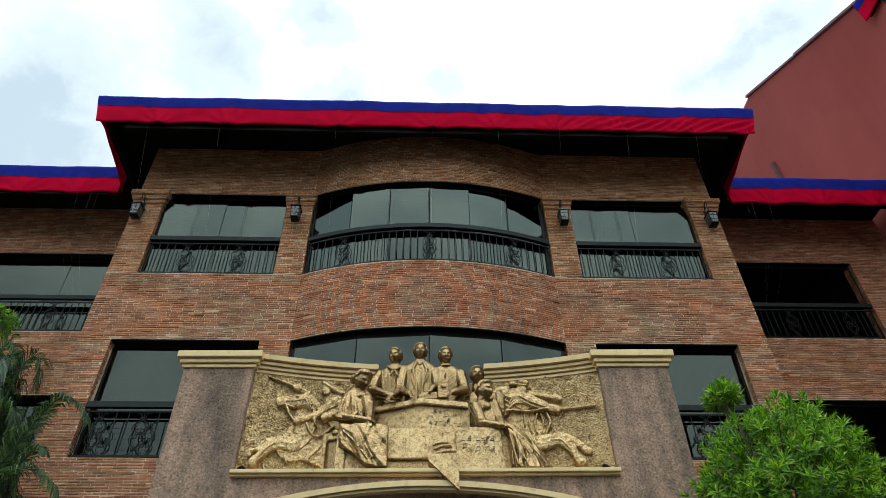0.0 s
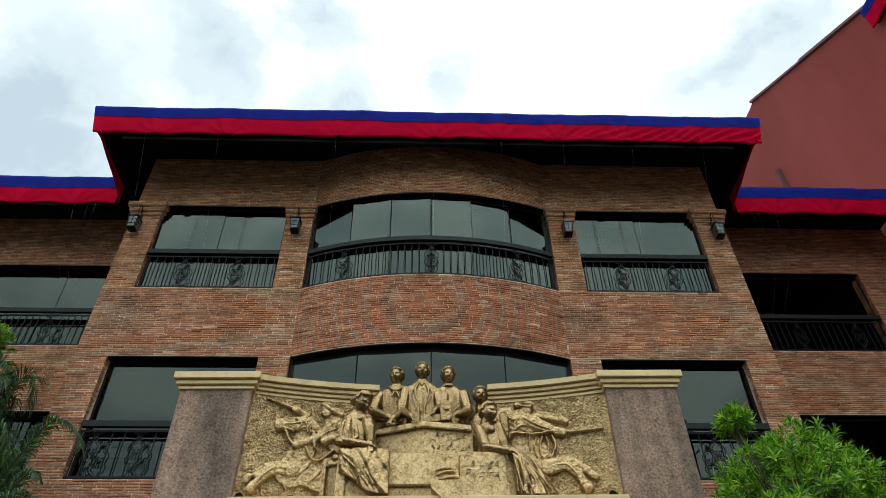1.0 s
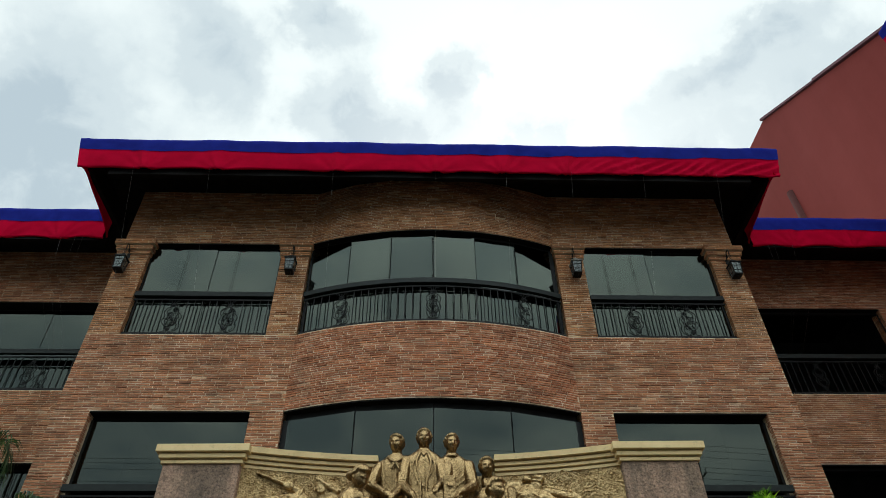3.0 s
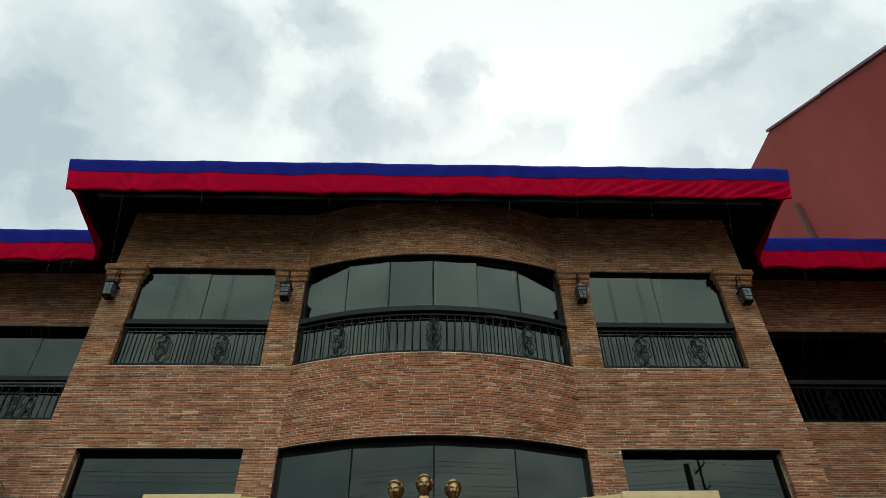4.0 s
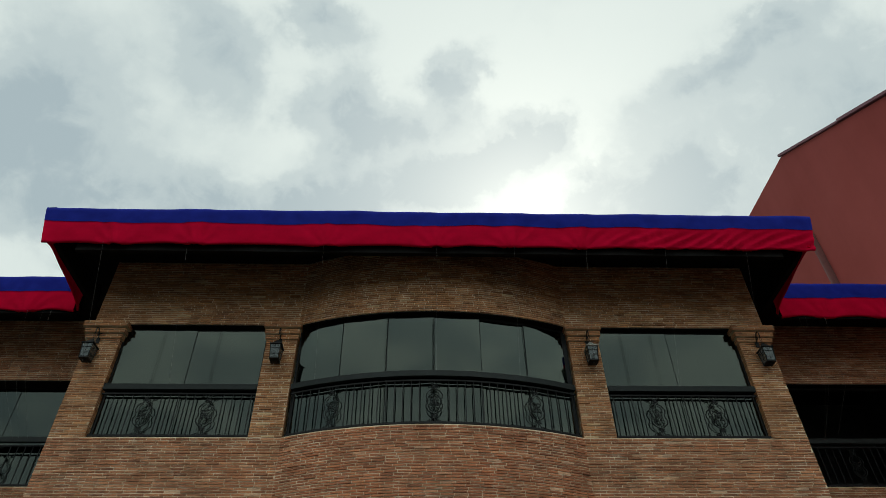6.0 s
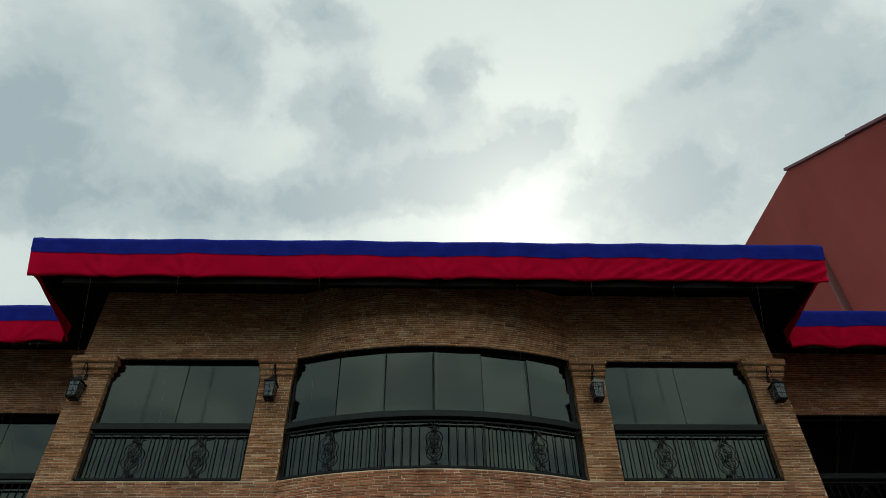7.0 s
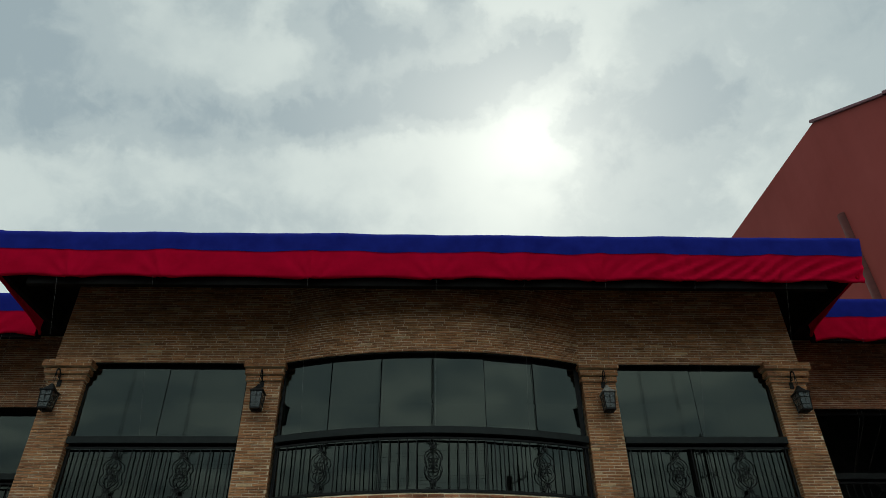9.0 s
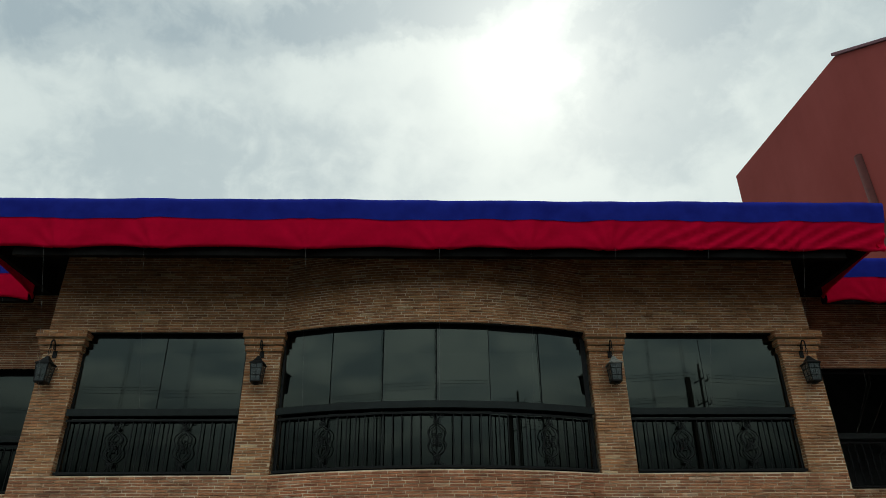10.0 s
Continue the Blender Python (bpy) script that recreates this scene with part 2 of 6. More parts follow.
def beam_build(t):
    n = t.noise(place(t), 7.0, 5.0, 0.65)
    return bsdf(t, t.ramp(n, [(0.35, (0.006, 0.009, 0.008)), (0.62, (0.012, 0.017, 0.015)), (0.78, (0.035, 0.042, 0.037))]), 0.6, n, 0.2, 0.003, 0.0, **{"Specular IOR Level": 0.25})


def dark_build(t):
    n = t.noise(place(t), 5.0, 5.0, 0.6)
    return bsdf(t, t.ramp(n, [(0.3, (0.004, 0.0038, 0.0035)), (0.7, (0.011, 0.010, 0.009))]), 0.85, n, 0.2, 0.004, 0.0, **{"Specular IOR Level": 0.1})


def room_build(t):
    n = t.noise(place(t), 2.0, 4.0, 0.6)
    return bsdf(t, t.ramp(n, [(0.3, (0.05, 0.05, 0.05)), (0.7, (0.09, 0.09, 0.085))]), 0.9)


def glass_build(t):
    tint = t.add("ShaderNodeBsdfTransparent", {0: (0.10, 0.125, 0.12, 1)}).outputs[0]
    gloss = t.add("ShaderNodeBsdfGlossy", {"Color": (0.86, 1.0, 0.875, 1), "Roughness": 0.012}).outputs[0]
    fres = t.add("ShaderNodeFresnel", {0: 1.52}).outputs[0]
    return t.add("ShaderNodeMixShader", {0: t.math("ADD", t.math("MULTIPLY", fres, 0.25), 0.044, True), 1: tint, 2: gloss}).outputs[0]


def film_build(t):
    n = t.noise(place(t), 3.0, 4.0, 0.6)
    return t.add("ShaderNodeBsdfTransparent", {0: t.ramp(n, [(0.3, grey(0.74)), (0.7, grey(0.96))])}).outputs[0]


def lantern_glass_build(t):
    tint = t.add("ShaderNodeBsdfTransparent", {0: (0.35, 0.40, 0.38, 1)}).outputs[0]
    gloss = t.add("ShaderNodeBsdfGlossy", {"Color": (0.9, 0.95, 0.95, 1), "Roughness": 0.15}).outputs[0]
    frost = t.add("ShaderNodeBsdfDiffuse", {0: (0.20, 0.225, 0.215, 1)}).outputs[0]
    a = t.add("ShaderNodeMixShader", {0: 0.30, 1: tint, 2: frost}).outputs[0]
    return t.add("ShaderNodeMixShader", {0: t.add("ShaderNodeFresnel", {0: 1.5}).outputs[0], 1: a, 2: gloss}).outputs[0]


def cloth_build(c0, c1):
    def build(t):
        pos = place(t)
        weave = t.noise(pos, 180.0, 2.0, 0.5)
        soft = t.noise(pos, 3.0, 4.0, 0.6)
        crease = t.noise(t.add("ShaderNodeMapping", {0: pos, 2: (0, radians(35), 0), 3: (1.0, 1.0, 2.6)}).outputs[0], 2.4, 3.0, 0.5, 0.6)
        col = t.ramp(soft, [(0.3, c0), (0.7, c1)])
        d = t.add("ShaderNodeBsdfPrincipled", {"Base Color": col, "Roughness": 0.8, "Specular IOR Level": 0.02, "Normal": t.add("ShaderNodeBump", {"Height": t.math("ADD", crease, t.math("MULTIPLY", weave, 0.02)), "Strength": 0.10, "Distance": 0.04}).outputs[0]}).outputs[0]
        thin = t.add("ShaderNodeBsdfTranslucent", {0: col}).outputs[0]
        return t.add("ShaderNodeMixShader", {0: 0.14, 1: d, 2: thin}).outputs[0]
    return build


def redwall_build(t):
    pos = place(t)
    big = t.noise(pos, 0.25, 5.0, 0.6)
    run = t.noise(t.add("ShaderNodeMapping", {0: pos, 3: (1.6, 1.6, 0.12)}).outputs[0], 1.0, 5.0, 0.6)
    col = t.ramp(big, [(0.3, (0.265, 0.058, 0.050)), (0.6, (0.32, 0.076, 0.067)), (0.8, (0.35, 0.092, 0.080))])
    streak = t.ramp(run, [(0.3, grey(0.94)), (0.5, grey(1.0)), (0.72, grey(1.03))])
    return bsdf(t, t.mix(1.0, col, streak, "MULTIPLY"), 0.9, t.noise(pos, 9.0, 4.0, 0.6), 0.12, 0.02, 0.0, **{"Specular IOR Level": 0.08})


def plain_build(c0, c1, rough, scale=6.0):
    def build(t):
        n = t.noise(place(t), scale, 5.0, 0.6)
        return bsdf(t, t.ramp(n, [(0.3, c0), (0.7, c1)]), rough, n, 0.3, 0.01)
    return build


def leaf_build(c0, c1, c2):
    def build(t):
        rnd = t.add("ShaderNodeNewGeometry").outputs["Random Per Island"]
        pos = place(t)
        clump = t.noise(pos, 2.6, 3.0, 0.6)
        col = t.ramp(t.math("ADD", t.math("MULTIPLY", rnd, 0.55), t.math("MULTIPLY", clump, 0.55)), [(0.15, c0), (0.5, c1), (0.85, c2)])
        d = t.add("ShaderNodeBsdfPrincipled", {"Base Color": col, "Roughness": 0.42}).outputs[0]
        thin = t.add("ShaderNodeBsdfTranslucent", {0: t.mix(1.0, col, (1.1, 1.25, 0.6, 1), "MULTIPLY")}).outputs[0]
        return t.add("ShaderNodeMixShader", {0: 0.42, 1: d, 2: thin}).outputs[0]
    return build


BRICK = material("brick_mass", brick_build(False, (1.13, 0.965, 0.89)))
BRICK_PIECE = material("brick_piece", brick_build(True, (1.13, 0.965, 0.89)))
BRICK_RED = material("brick_red_mass", brick_build(False, (1.15, 0.885, 0.79)))
BRICK_RED_PIECE = material("brick_red_piece", brick_build(True, (1.15, 0.885, 0.79)))
BRICK_TAN = material("brick_tan_mass", brick_build(False, (1.17, 1.09, 0.89)))
BRICK_TAN_PIECE = material("brick_tan_piece", brick_build(True, (1.17, 1.09, 0.89)))
MORTAR = material("mortar", mortar_build)
STONE = material("washed_stone", stone_build)
CREAM = material("cream_paint", cream_build)
GILT = material("gilt_relief", gilt_build(False))
BRONZE = material("gilt_bronze", gilt_build(True))
BRONZE_LIGHT = material("bright_gilt_bronze", gilt_build(True, 1.12))
PATINA = material("brown_patina", plain_build((0.13, 0.082, 0.036), (0.26, 0.172, 0.08), 0.5, 30.0))
IRON = material("black_iron", iron_build)
BEAM = material("dark_green_beam", beam_build)
# dark paint taken to near black; shade under eaves and heads is in it
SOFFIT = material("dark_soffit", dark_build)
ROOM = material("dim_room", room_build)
GLASS = material("tinted_glass", glass_build)
FILM = material("film_seam", film_build)
LANTERN_GLASS = material("lantern_glass", lantern_glass_build)
BLUE = material("blue_cloth", cloth_build((0.012, 0.018, 0.20), (0.017, 0.027, 0.27)))
RED = material("red_cloth", cloth_build((0.50, 0.0012, 0.026), (0.63, 0.0020, 0.036)))
BLEACHED = material("bleached_iron", plain_build((0.10, 0.10, 0.09), (0.34, 0.33, 0.28), 0.7, 25.0))
STRING = material("white_string", plain_build((0.16, 0.16, 0.155), (0.24, 0.24, 0.23), 0.8))
REDWALL = material("red_plaster", redwall_build)
# the wall's red taken darker: the pipe's shading is in the colour
REDPIPE = material("shaded_red_pipe", plain_build((0.07, 0.016, 0.014), (0.10, 0.024, 0.02), 0.95))
REDTRIM = material("maroon_trim", plain_build((0.14, 0.050, 0.068), (0.19, 0.072, 0.092), 0.7))
# ground never in view, coloured very dark to hold back bounced light
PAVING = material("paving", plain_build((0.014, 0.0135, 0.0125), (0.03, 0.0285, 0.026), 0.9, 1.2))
ROOFING = material("roof_tiles", plain_build((0.12, 0.05, 0.035), (0.2, 0.085, 0.06), 0.8, 3.0))
WOOD = material("pole_wood", plain_build((0.05, 0.045, 0.04), (0.10, 0.09, 0.08), 0.9, 4.0))
BARK = material("bark", plain_build((0.07, 0.05, 0.035), (0.15, 0.115, 0.08), 0.95, 18.0))
LEAF = material("shrub_leaf", leaf_build((0.010, 0.034, 0.004), (0.085, 0.24, 0.012), (0.42, 0.62, 0.04)))
FROND = material("palm_leaf", leaf_build((0.010, 0.026, 0.012), (0.034, 0.072, 0.032), (0.13, 0.205, 0.095)))

# ---- mesh helpers ----


def part(name, bm, mat, parent=None, label="", smooth=False):
    """Link a bmesh as one mesh object under a thing."""
    me = bpy.data.meshes.new(name)
    bm.normal_update()
    bm.to_mesh(me)
    bm.free()
    me.materials.append(mat)
    if smooth:
        me.polygons.foreach_set("use_smooth", [True] * len(me.polygons))
    ob = new(name, me)
    if parent is not None:
        ob.parent = parent
    if label:
        ob["label"] = label
    return ob


def part_data(name, verts, faces, mat, parent=None, kind=""):
    me = bpy.data.meshes.new(name)
    me.from_pydata([tuple(v) for v in verts], [], faces)
    me.materials.append(mat)
    ob = new(name, me)
    if parent is not None:
        ob.parent = parent
    if kind:
        ob["kind"] = kind
    return ob


def thing(name, label, category, at=(0, 0, 0), group="", kind=""):
    ob = new(name)
    ob.empty_display_size = 0.1
    ob.location = at
    return tagged(ob, label, category, group, kind)


def box(bm, x0, x1, y0, y1, z0, z1, bevel=0.0):
    vs = [bm.verts.new((x, y, z)) for z in (z0, z1) for y in (y0, y1) for x in (x0, x1)]
    fs = [bm.faces.new([vs[i] for i in f]) for f in ((0, 2, 3, 1), (4, 5, 7, 6), (0, 1, 5, 4), (2, 6, 7, 3), (0, 4, 6, 2), (1, 3, 7, 5))]
    if bevel:
        es = list({e for f in fs for e in f.edges})
        bmesh.ops.bevel(bm, geom=es, offset=bevel, segments=2, affect="EDGES", profile=0.6)


def boxed(x0, x1, y0, y1, z0, z1, bevel=0.0):
    bm = bmesh.new()
    box(bm, x0, x1, y0, y1, z0, z1, bevel)
    return bm


def tube(bm, pts, r, n=6, r_end=None):
    """A round bar along the points."""
    pts = [Vector(p) for p in pts]
    rings = []
    side = None
    for i, p in enumerate(pts):
        d = (pts[min(i + 1, len(pts) - 1)] - pts[max(i - 1, 0)]).normalized()
        ref = Vector((0, 0, 1)) if abs(d.z) < 0.9 else Vector((1, 0, 0))
        if side is not None:
            a = (side - d * side.dot(d))
            a = a.normalized() if a.length > 1e-6 else d.cross(ref).normalized()
        else:
            a = d.cross(ref).normalized()
        side = a
        b = d.cross(a)
        rr = r if r_end is None else r + (r_end - r) * i / (len(pts) - 1)
        rings.append([bm.verts.new(p + (a * math.cos(2 * math.pi * k / n) + b * math.sin(2 * math.pi * k / n)) * rr) for k in range(n)])
    for q, w in zip(rings, rings[1:]):
        for k in range(n):
            bm.faces.new((q[k], q[(k + 1) % n], w[(k + 1) % n], w[k]))
    bm.faces.new(rings[0][::-1])
    bm.faces.new(rings[-1])


def smooth_line(pts, steps=5):
    """Catmull-Rom points through pts."""
    P = [Vector(p) for p in pts]
    P = [P[0] * 2 - P[1]] + P + [P[-1] * 2 - P[-2]]
    out = []
    for i in range(1, len(P) - 2):
        for s in range(steps):
            t = s / steps
            a, b, c, d = P[i - 1:i + 3]
            out.append(0.5 * ((2 * b) + (c - a) * t + (2 * a - 5 * b + 4 * c - d) * t * t + (3 * b - a - 3 * c + d) * t ** 3))
    out.append(P[-2])
    return out


# ---- the building's plan ----
FRONT = 11.0           # main brick face
WALL = 0.35
BAY_X, BAY_Y = 2.66, 10.48
BAY_R = (BAY_X ** 2 + (FRONT - BAY_Y) ** 2) / (2 * (FRONT - BAY_Y))
BAY_C = BAY_Y + BAY_R
BAY_U = BAY_R * math.asin(BAY_X / BAY_R)
PIER_IN, WIN_OUT, EDGE = 3.24, 6.05, 6.66
WING = 13.15
SILL2, HEAD2, SILL3, HEAD3, SOFFIT_Z = 6.02, 8.39, 10.02, 12.395, 13.98
COURSE, JOINT, HEAD_JOINT = 0.0486, 0.0098, 0.0082


def flat_map(y0):
    return lambda u, z, d: Vector((u, y0 - d, z))


def bay_map(u, z, d):
    a = u / BAY_R
    return Vector(((BAY_R + d) * math.sin(a), BAY_C - (BAY_R + d) * math.cos(a), z))


def jamb_map(x0, side, y0):
    """A face across the wall's thickness, u from its outer edge inwards; side: the way it faces."""
    return lambda u, z, d: Vector((x0 + side * d, y0 + u, z))


BRICK_LENGTHS = (0.204, 0.216, 0.222, 0.232, 0.246)
rng = random.Random(7)


class Courses:
    """Bricks of one wall: most in one mesh, a stretch of them as single pieces."""

    def __init__(self, parent, mat=None, piece=None):
        self.mat, self.piece = mat or BRICK, piece or BRICK_PIECE
        self.parent, self.v, self.f, self.single = parent, [], [], []

    def brick(self, m, ua, ub, za, zb, d):
        o, c = 0.003, len(self.v)
        tilt = rng.uniform(-0.0022, 0.0022)
        e = [rng.uniform(-0.0026, 0.0026) for _ in range(4)]
        self.v += [m(ua, za, -0.004), m(ub, za, -0.004), m(ub, zb, -0.004), m(ua, zb, -0.004)]
        self.v += [m(ua + o, za + o + e[0], d + tilt), m(ub - o, za + o + e[1], d - tilt), m(ub - o, zb - o + e[2], d), m(ua + o, zb - o + e[3], d)]
        self.f += [(c + 4, c + 5, c + 6, c + 7), (c, c + 1, c + 5, c + 4), (c + 1, c + 2, c + 6, c + 5), (c + 2, c + 3, c + 7, c + 6), (c + 3, c, c + 4, c + 7)]

    def lay(self, m, u0, u1, z0, z1, pick=None):
        i = int(math.floor(z0 / COURSE + 1e-6))
        while i * COURSE < z1 - 0.004:
            za, zb = max(i * COURSE, z0), min((i + 1) * COURSE - JOINT, z1)
            if zb - za > 0.012:
                u = u0 - (0.115 if i % 2 else 0.0) - rng.uniform(0, 0.018)
                while u < u1:
                    n = rng.choice(BRICK_LENGTHS)
                    a, b = max(u, u0), min(u + n, u1)
                    d = 0.008 + rng.uniform(-0.005, 0.006) + (0.005 if rng.random() < 0.06 else 0)
                    if b - a > 0.03:
                        whole = b - a > n - 1e-5 and zb - za > COURSE - JOINT - 1e-5
                        if pick and whole and len(self.single) < 300 and pick(a, za):
                            self.single.append((m, (a + b) / 2, za, n, d))
                        else:
                            self.brick(m, a, b, za, zb + rng.uniform(-0.002, 0.001), d)
                    u += n + HEAD_JOINT
            i += 1

    def done(self):
        part_data("brick_courses", self.v, self.f, self.mat, self.parent, "stuff")
        for m, u, z, n, d in self.single:
            ob = new("brick", brick_mesh(n, self.piece))
            ob.parent = self.parent
            p, e = m(u, z, 0), m(u + 0.01, z, 0)
            ob.matrix_local = Matrix.Translation(m(u, z, d - 0.009)) @ Matrix.Rotation(math.atan2(e.y - p.y, e.x - p.x), 4, "Z")


def brick_mesh(n, mat, made={}):
    key = (n, mat.name)
    if key not in made:
        h, o = COURSE - JOINT, 0.003
        a = n / 2
        v = [(-a, 0.006, 0), (a, 0.006, 0), (a, 0.006, h), (-a, 0.006, h), (-a + o, -0.009, o), (a - o, -0.009, o), (a - o, -0.009, h - o), (-a + o, -0.009, h - o)]
        me = bpy.data.meshes.new("brick")
        me.from_pydata(v, [], [(4, 5, 6, 7), (0, 1, 5, 4), (1, 2, 6, 5), (2, 3, 7, 6), (3, 0, 4, 7)])
        me.materials.append(mat)
        made[key] = me
    return made[key]


def core_wall(name, label, boxes):
    """A mortared wall core of butting boxes, as one structure mesh."""
    bm = bmesh.new()
    for b in boxes:
        box(bm, *b)
    return tagged(part(name, bm, MORTAR), label, "wall", kind="structure")


ALL_COURSES = []
# flat walls of the projecting block, either side of the bay
for side, sname in ((-1, "left"), (1, "right")):
    def sx(a, b):
        return (a, b) if side > 0 else (-b, -a)
    Y0, Y1 = FRONT, FRONT + WALL
    xb = [(*sx(BAY_X, EDGE), Y0, Y1, 0.0, SILL2), (*sx(BAY_X, EDGE), Y0, Y1, HEAD2, SILL3), (*sx(BAY_X, EDGE), Y0, Y1, HEAD3, SOFFIT_Z)]
    for za, zb in ((SILL2, HEAD2), (SILL3, HEAD3)):
        xb += [(*sx(BAY_X, PIER_IN), Y0, Y1, za, zb), (*sx(WIN_OUT, EDGE), Y0, Y1, za, zb)]
    xb.append((*sx(EDGE - WALL, EDGE), Y1, WING + WALL, 0.0, SOFFIT_Z))
    w = core_wall("wall_block_" + sname, "reddish brown brick wall with pale mortar and corbelled piers", xb)
    c = Courses(w)
    m = flat_map(FRONT)
    pick = (lambda a, z: z > 9.35 and (abs(a + 0.1) < 4.9)) if side < 0 else (lambda a, z: z > 9.35 and abs(a + 0.1) < 4.9)
    c.lay(m, *sx(BAY_X + 0.004, EDGE), 5.0, SILL2 - 0.006)
    c.lay(m, *sx(BAY_X + 0.004, EDGE), HEAD2, SILL3 - 0.004, pick)
    upper = Courses(w, BRICK_TAN, BRICK_TAN_PIECE)
    upper.lay(m, *sx(BAY_X + 0.004, EDGE), HEAD3, SOFFIT_Z - 0.01)
    for za, zb, q in ((SILL2, HEAD2, c), (SILL3, HEAD3, upper)):
        q.lay(m, *sx(BAY_X, PIER_IN), za, zb)
        q.lay(m, *sx(WIN_OUT, EDGE), za, zb)
        q.lay(jamb_map(side * WIN_OUT, -side, FRONT), 0.0, 0.13, za + 0.01, zb - 0.01)
        q.lay(jamb_map(side * BAY_X, -side, FRONT), 0.0, 0.13, za + 0.01, zb - 0.01)
    ALL_COURSES += [c, upper]

# the bowed bay


def bay_slab(bm, z0, z1, d0, d1, u=BAY_U, n=28):
    rows = []
    for i in range(n + 1):
        a = -u + 2 * u * i / n
        rows.append([bm.verts.new(bay_map(a, z, d)) for d, z in ((d0, z0), (d0, z1), (d1, z1), (d1, z0))])
    for p, q in zip(rows, rows[1:]):
        for k in range(4):
            bm.faces.new((p[k], q[k], q[(k + 1) % 4], p[(k + 1) % 4]))
    bm.faces.new(rows[0])
    bm.faces.new(rows[-1][::-1])


bm = bmesh.new()
for za, zb in ((0.0, SILL2), (HEAD2, SILL3), (HEAD3, SOFFIT_Z)):
    bay_slab(bm, za, zb, 0.0, -WALL)
bay = tagged(part("wall_bay", bm, MORTAR), "bowed reddish brown brick bay wall with pale mortar", "wall", kind="structure")
c = Courses(bay, BRICK_RED, BRICK_RED_PIECE)
c.lay(bay_map, -BAY_U, BAY_U, 5.4, SILL2 - 0.006)
c.lay(bay_map, -BAY_U, BAY_U, HEAD2, SILL3 - 0.004, lambda a, z: abs(a + 0.1) < 1.75 and z > 8.75)
ALL_COURSES.append(c)
c = Courses(bay, BRICK_TAN, BRICK_TAN_PIECE)
c.lay(bay_map, -BAY_U, BAY_U, HEAD3, SOFFIT_Z - 0.01)
ALL_COURSES.append(c)

# the wings, set back
WING_IN, WING_WIN = 7.05, 11.05
for side, sname, far in ((-1, "left", 17.0), (1, "right", 12.40)):
    def sx(a, b):
        return (a, b) if side > 0 else (-b, -a)
    Y0, Y1 = WING, WING + WALL
    xb = [(*sx(EDGE, far), Y0, Y1, 0.0, SILL2), (*sx(EDGE, far), Y0, Y1, HEAD2, SILL3), (*sx(EDGE, far), Y0, Y1, HEAD3, SOFFIT_Z)]
    for za, zb in ((SILL2, HEAD2), (SILL3, HEAD3)):
        xb += [(*sx(EDGE, WING_IN), Y0, Y1, za, zb), (*sx(WING_WIN, far), Y0, Y1, za, zb)]
    w = core_wall("wall_wing_" + sname, "set-back brown brick wing wall in deep shade", xb)
    c = Courses(w)
    m = flat_map(WING)
    c.lay(m, *sx(EDGE + 0.1, far), 5.6, SILL2 - 0.006)
    c.lay(m, *sx(EDGE + 0.1, far), HEAD2, SILL3 - 0.004, lambda a, z: abs(a) < 10.5 and z > 8.9)
    c.lay(m, *sx(EDGE + 0.1, far), HEAD3, SOFFIT_Z - 0.01)
    for za, zb in ((SILL2, HEAD2), (SILL3, HEAD3)):
        c.lay(m, *sx(WING_WIN, far), za, zb)
        c.lay(jamb_map(side * WING_WIN, -side, WING), 0.0, 0.34, za + 0.01, zb - 0.01)
    ALL_COURSES.append(c)

# corbelled capitals on the piers
STEPS = ((12.045, 12.135, 0.035), (12.155, 12.255, 0.07), (12.275, 12.40, 0.115))
for px0, px1, outer in ((-EDGE, -WIN_OUT, -1), (-PIER_IN, -BAY_X, 0), (BAY_X, PIER_IN, 0), (WIN_OUT, EDGE, 1)):
    cap = thing("pier_capital", "corbelled three-step brick capital on a wall pier", "capital", group="pier capitals", kind="structure")
    for z0, z1, o in STEPS:
        bm = bmesh.new()
        y1 = FRONT + 0.30
        xa = px0 - (o + 0.02 if outer < 0 else o * 0.85)
        xb_ = px1 + (o + 0.02 if outer > 0 else o * 0.85)
        if outer == 0:
            xa, xb_ = px0 - o * 0.55, px1 + o * 0.55
        box(bm, xa, xb_, FRONT - o, y1, z0, z1, 0.004)
        st = part("step", bm, MORTAR, cap)
        cc = Courses(st, BRICK_TAN, BRICK_TAN_PIECE)
        h = z1 - z0
        for k in range(2):
            za, zb = z0 + k * h / 2 + 0.003, z0 + (k + 1) * h / 2 - 0.004
            for m, u0, u1 in ((flat_map(FRONT - o), xa, xb_), (jamb_map(px1 + (o * 0.85 if outer else o * 0.55), 1, FRONT - o), 0, 0.3 + o), (jamb_map(px0 - (o * 0.85 if outer else o * 0.55), -1, FRONT - o), 0, 0.3 + o)):
                if (m is not None) and not (outer > 0 and u0 == 0 and m(0, 0, 0).x > px1) and not (outer < 0 and u0 == 0 and m(0, 0, 0).x < px0):
                    u = u0 - 0.1 * k
                    while u < u1:
                        n = rng.choice(BRICK_LENGTHS)
                        a, b = max(u, u0), min(u + n, u1)
                        if b - a > 0.03:
                            cc.brick(m, a, b, za, zb, 0.008 + rng.uniform(-0.002, 0.003))
                        u += n + JOINT
        cc.done()

# near-black strips that paint the shade under the window heads, and the rooms behind
def head_shade(bm):
    return tagged(part("window_head_lining", bm, SOFFIT), "near-black strip that colours in the shade under a window head", "trim", kind="structure")


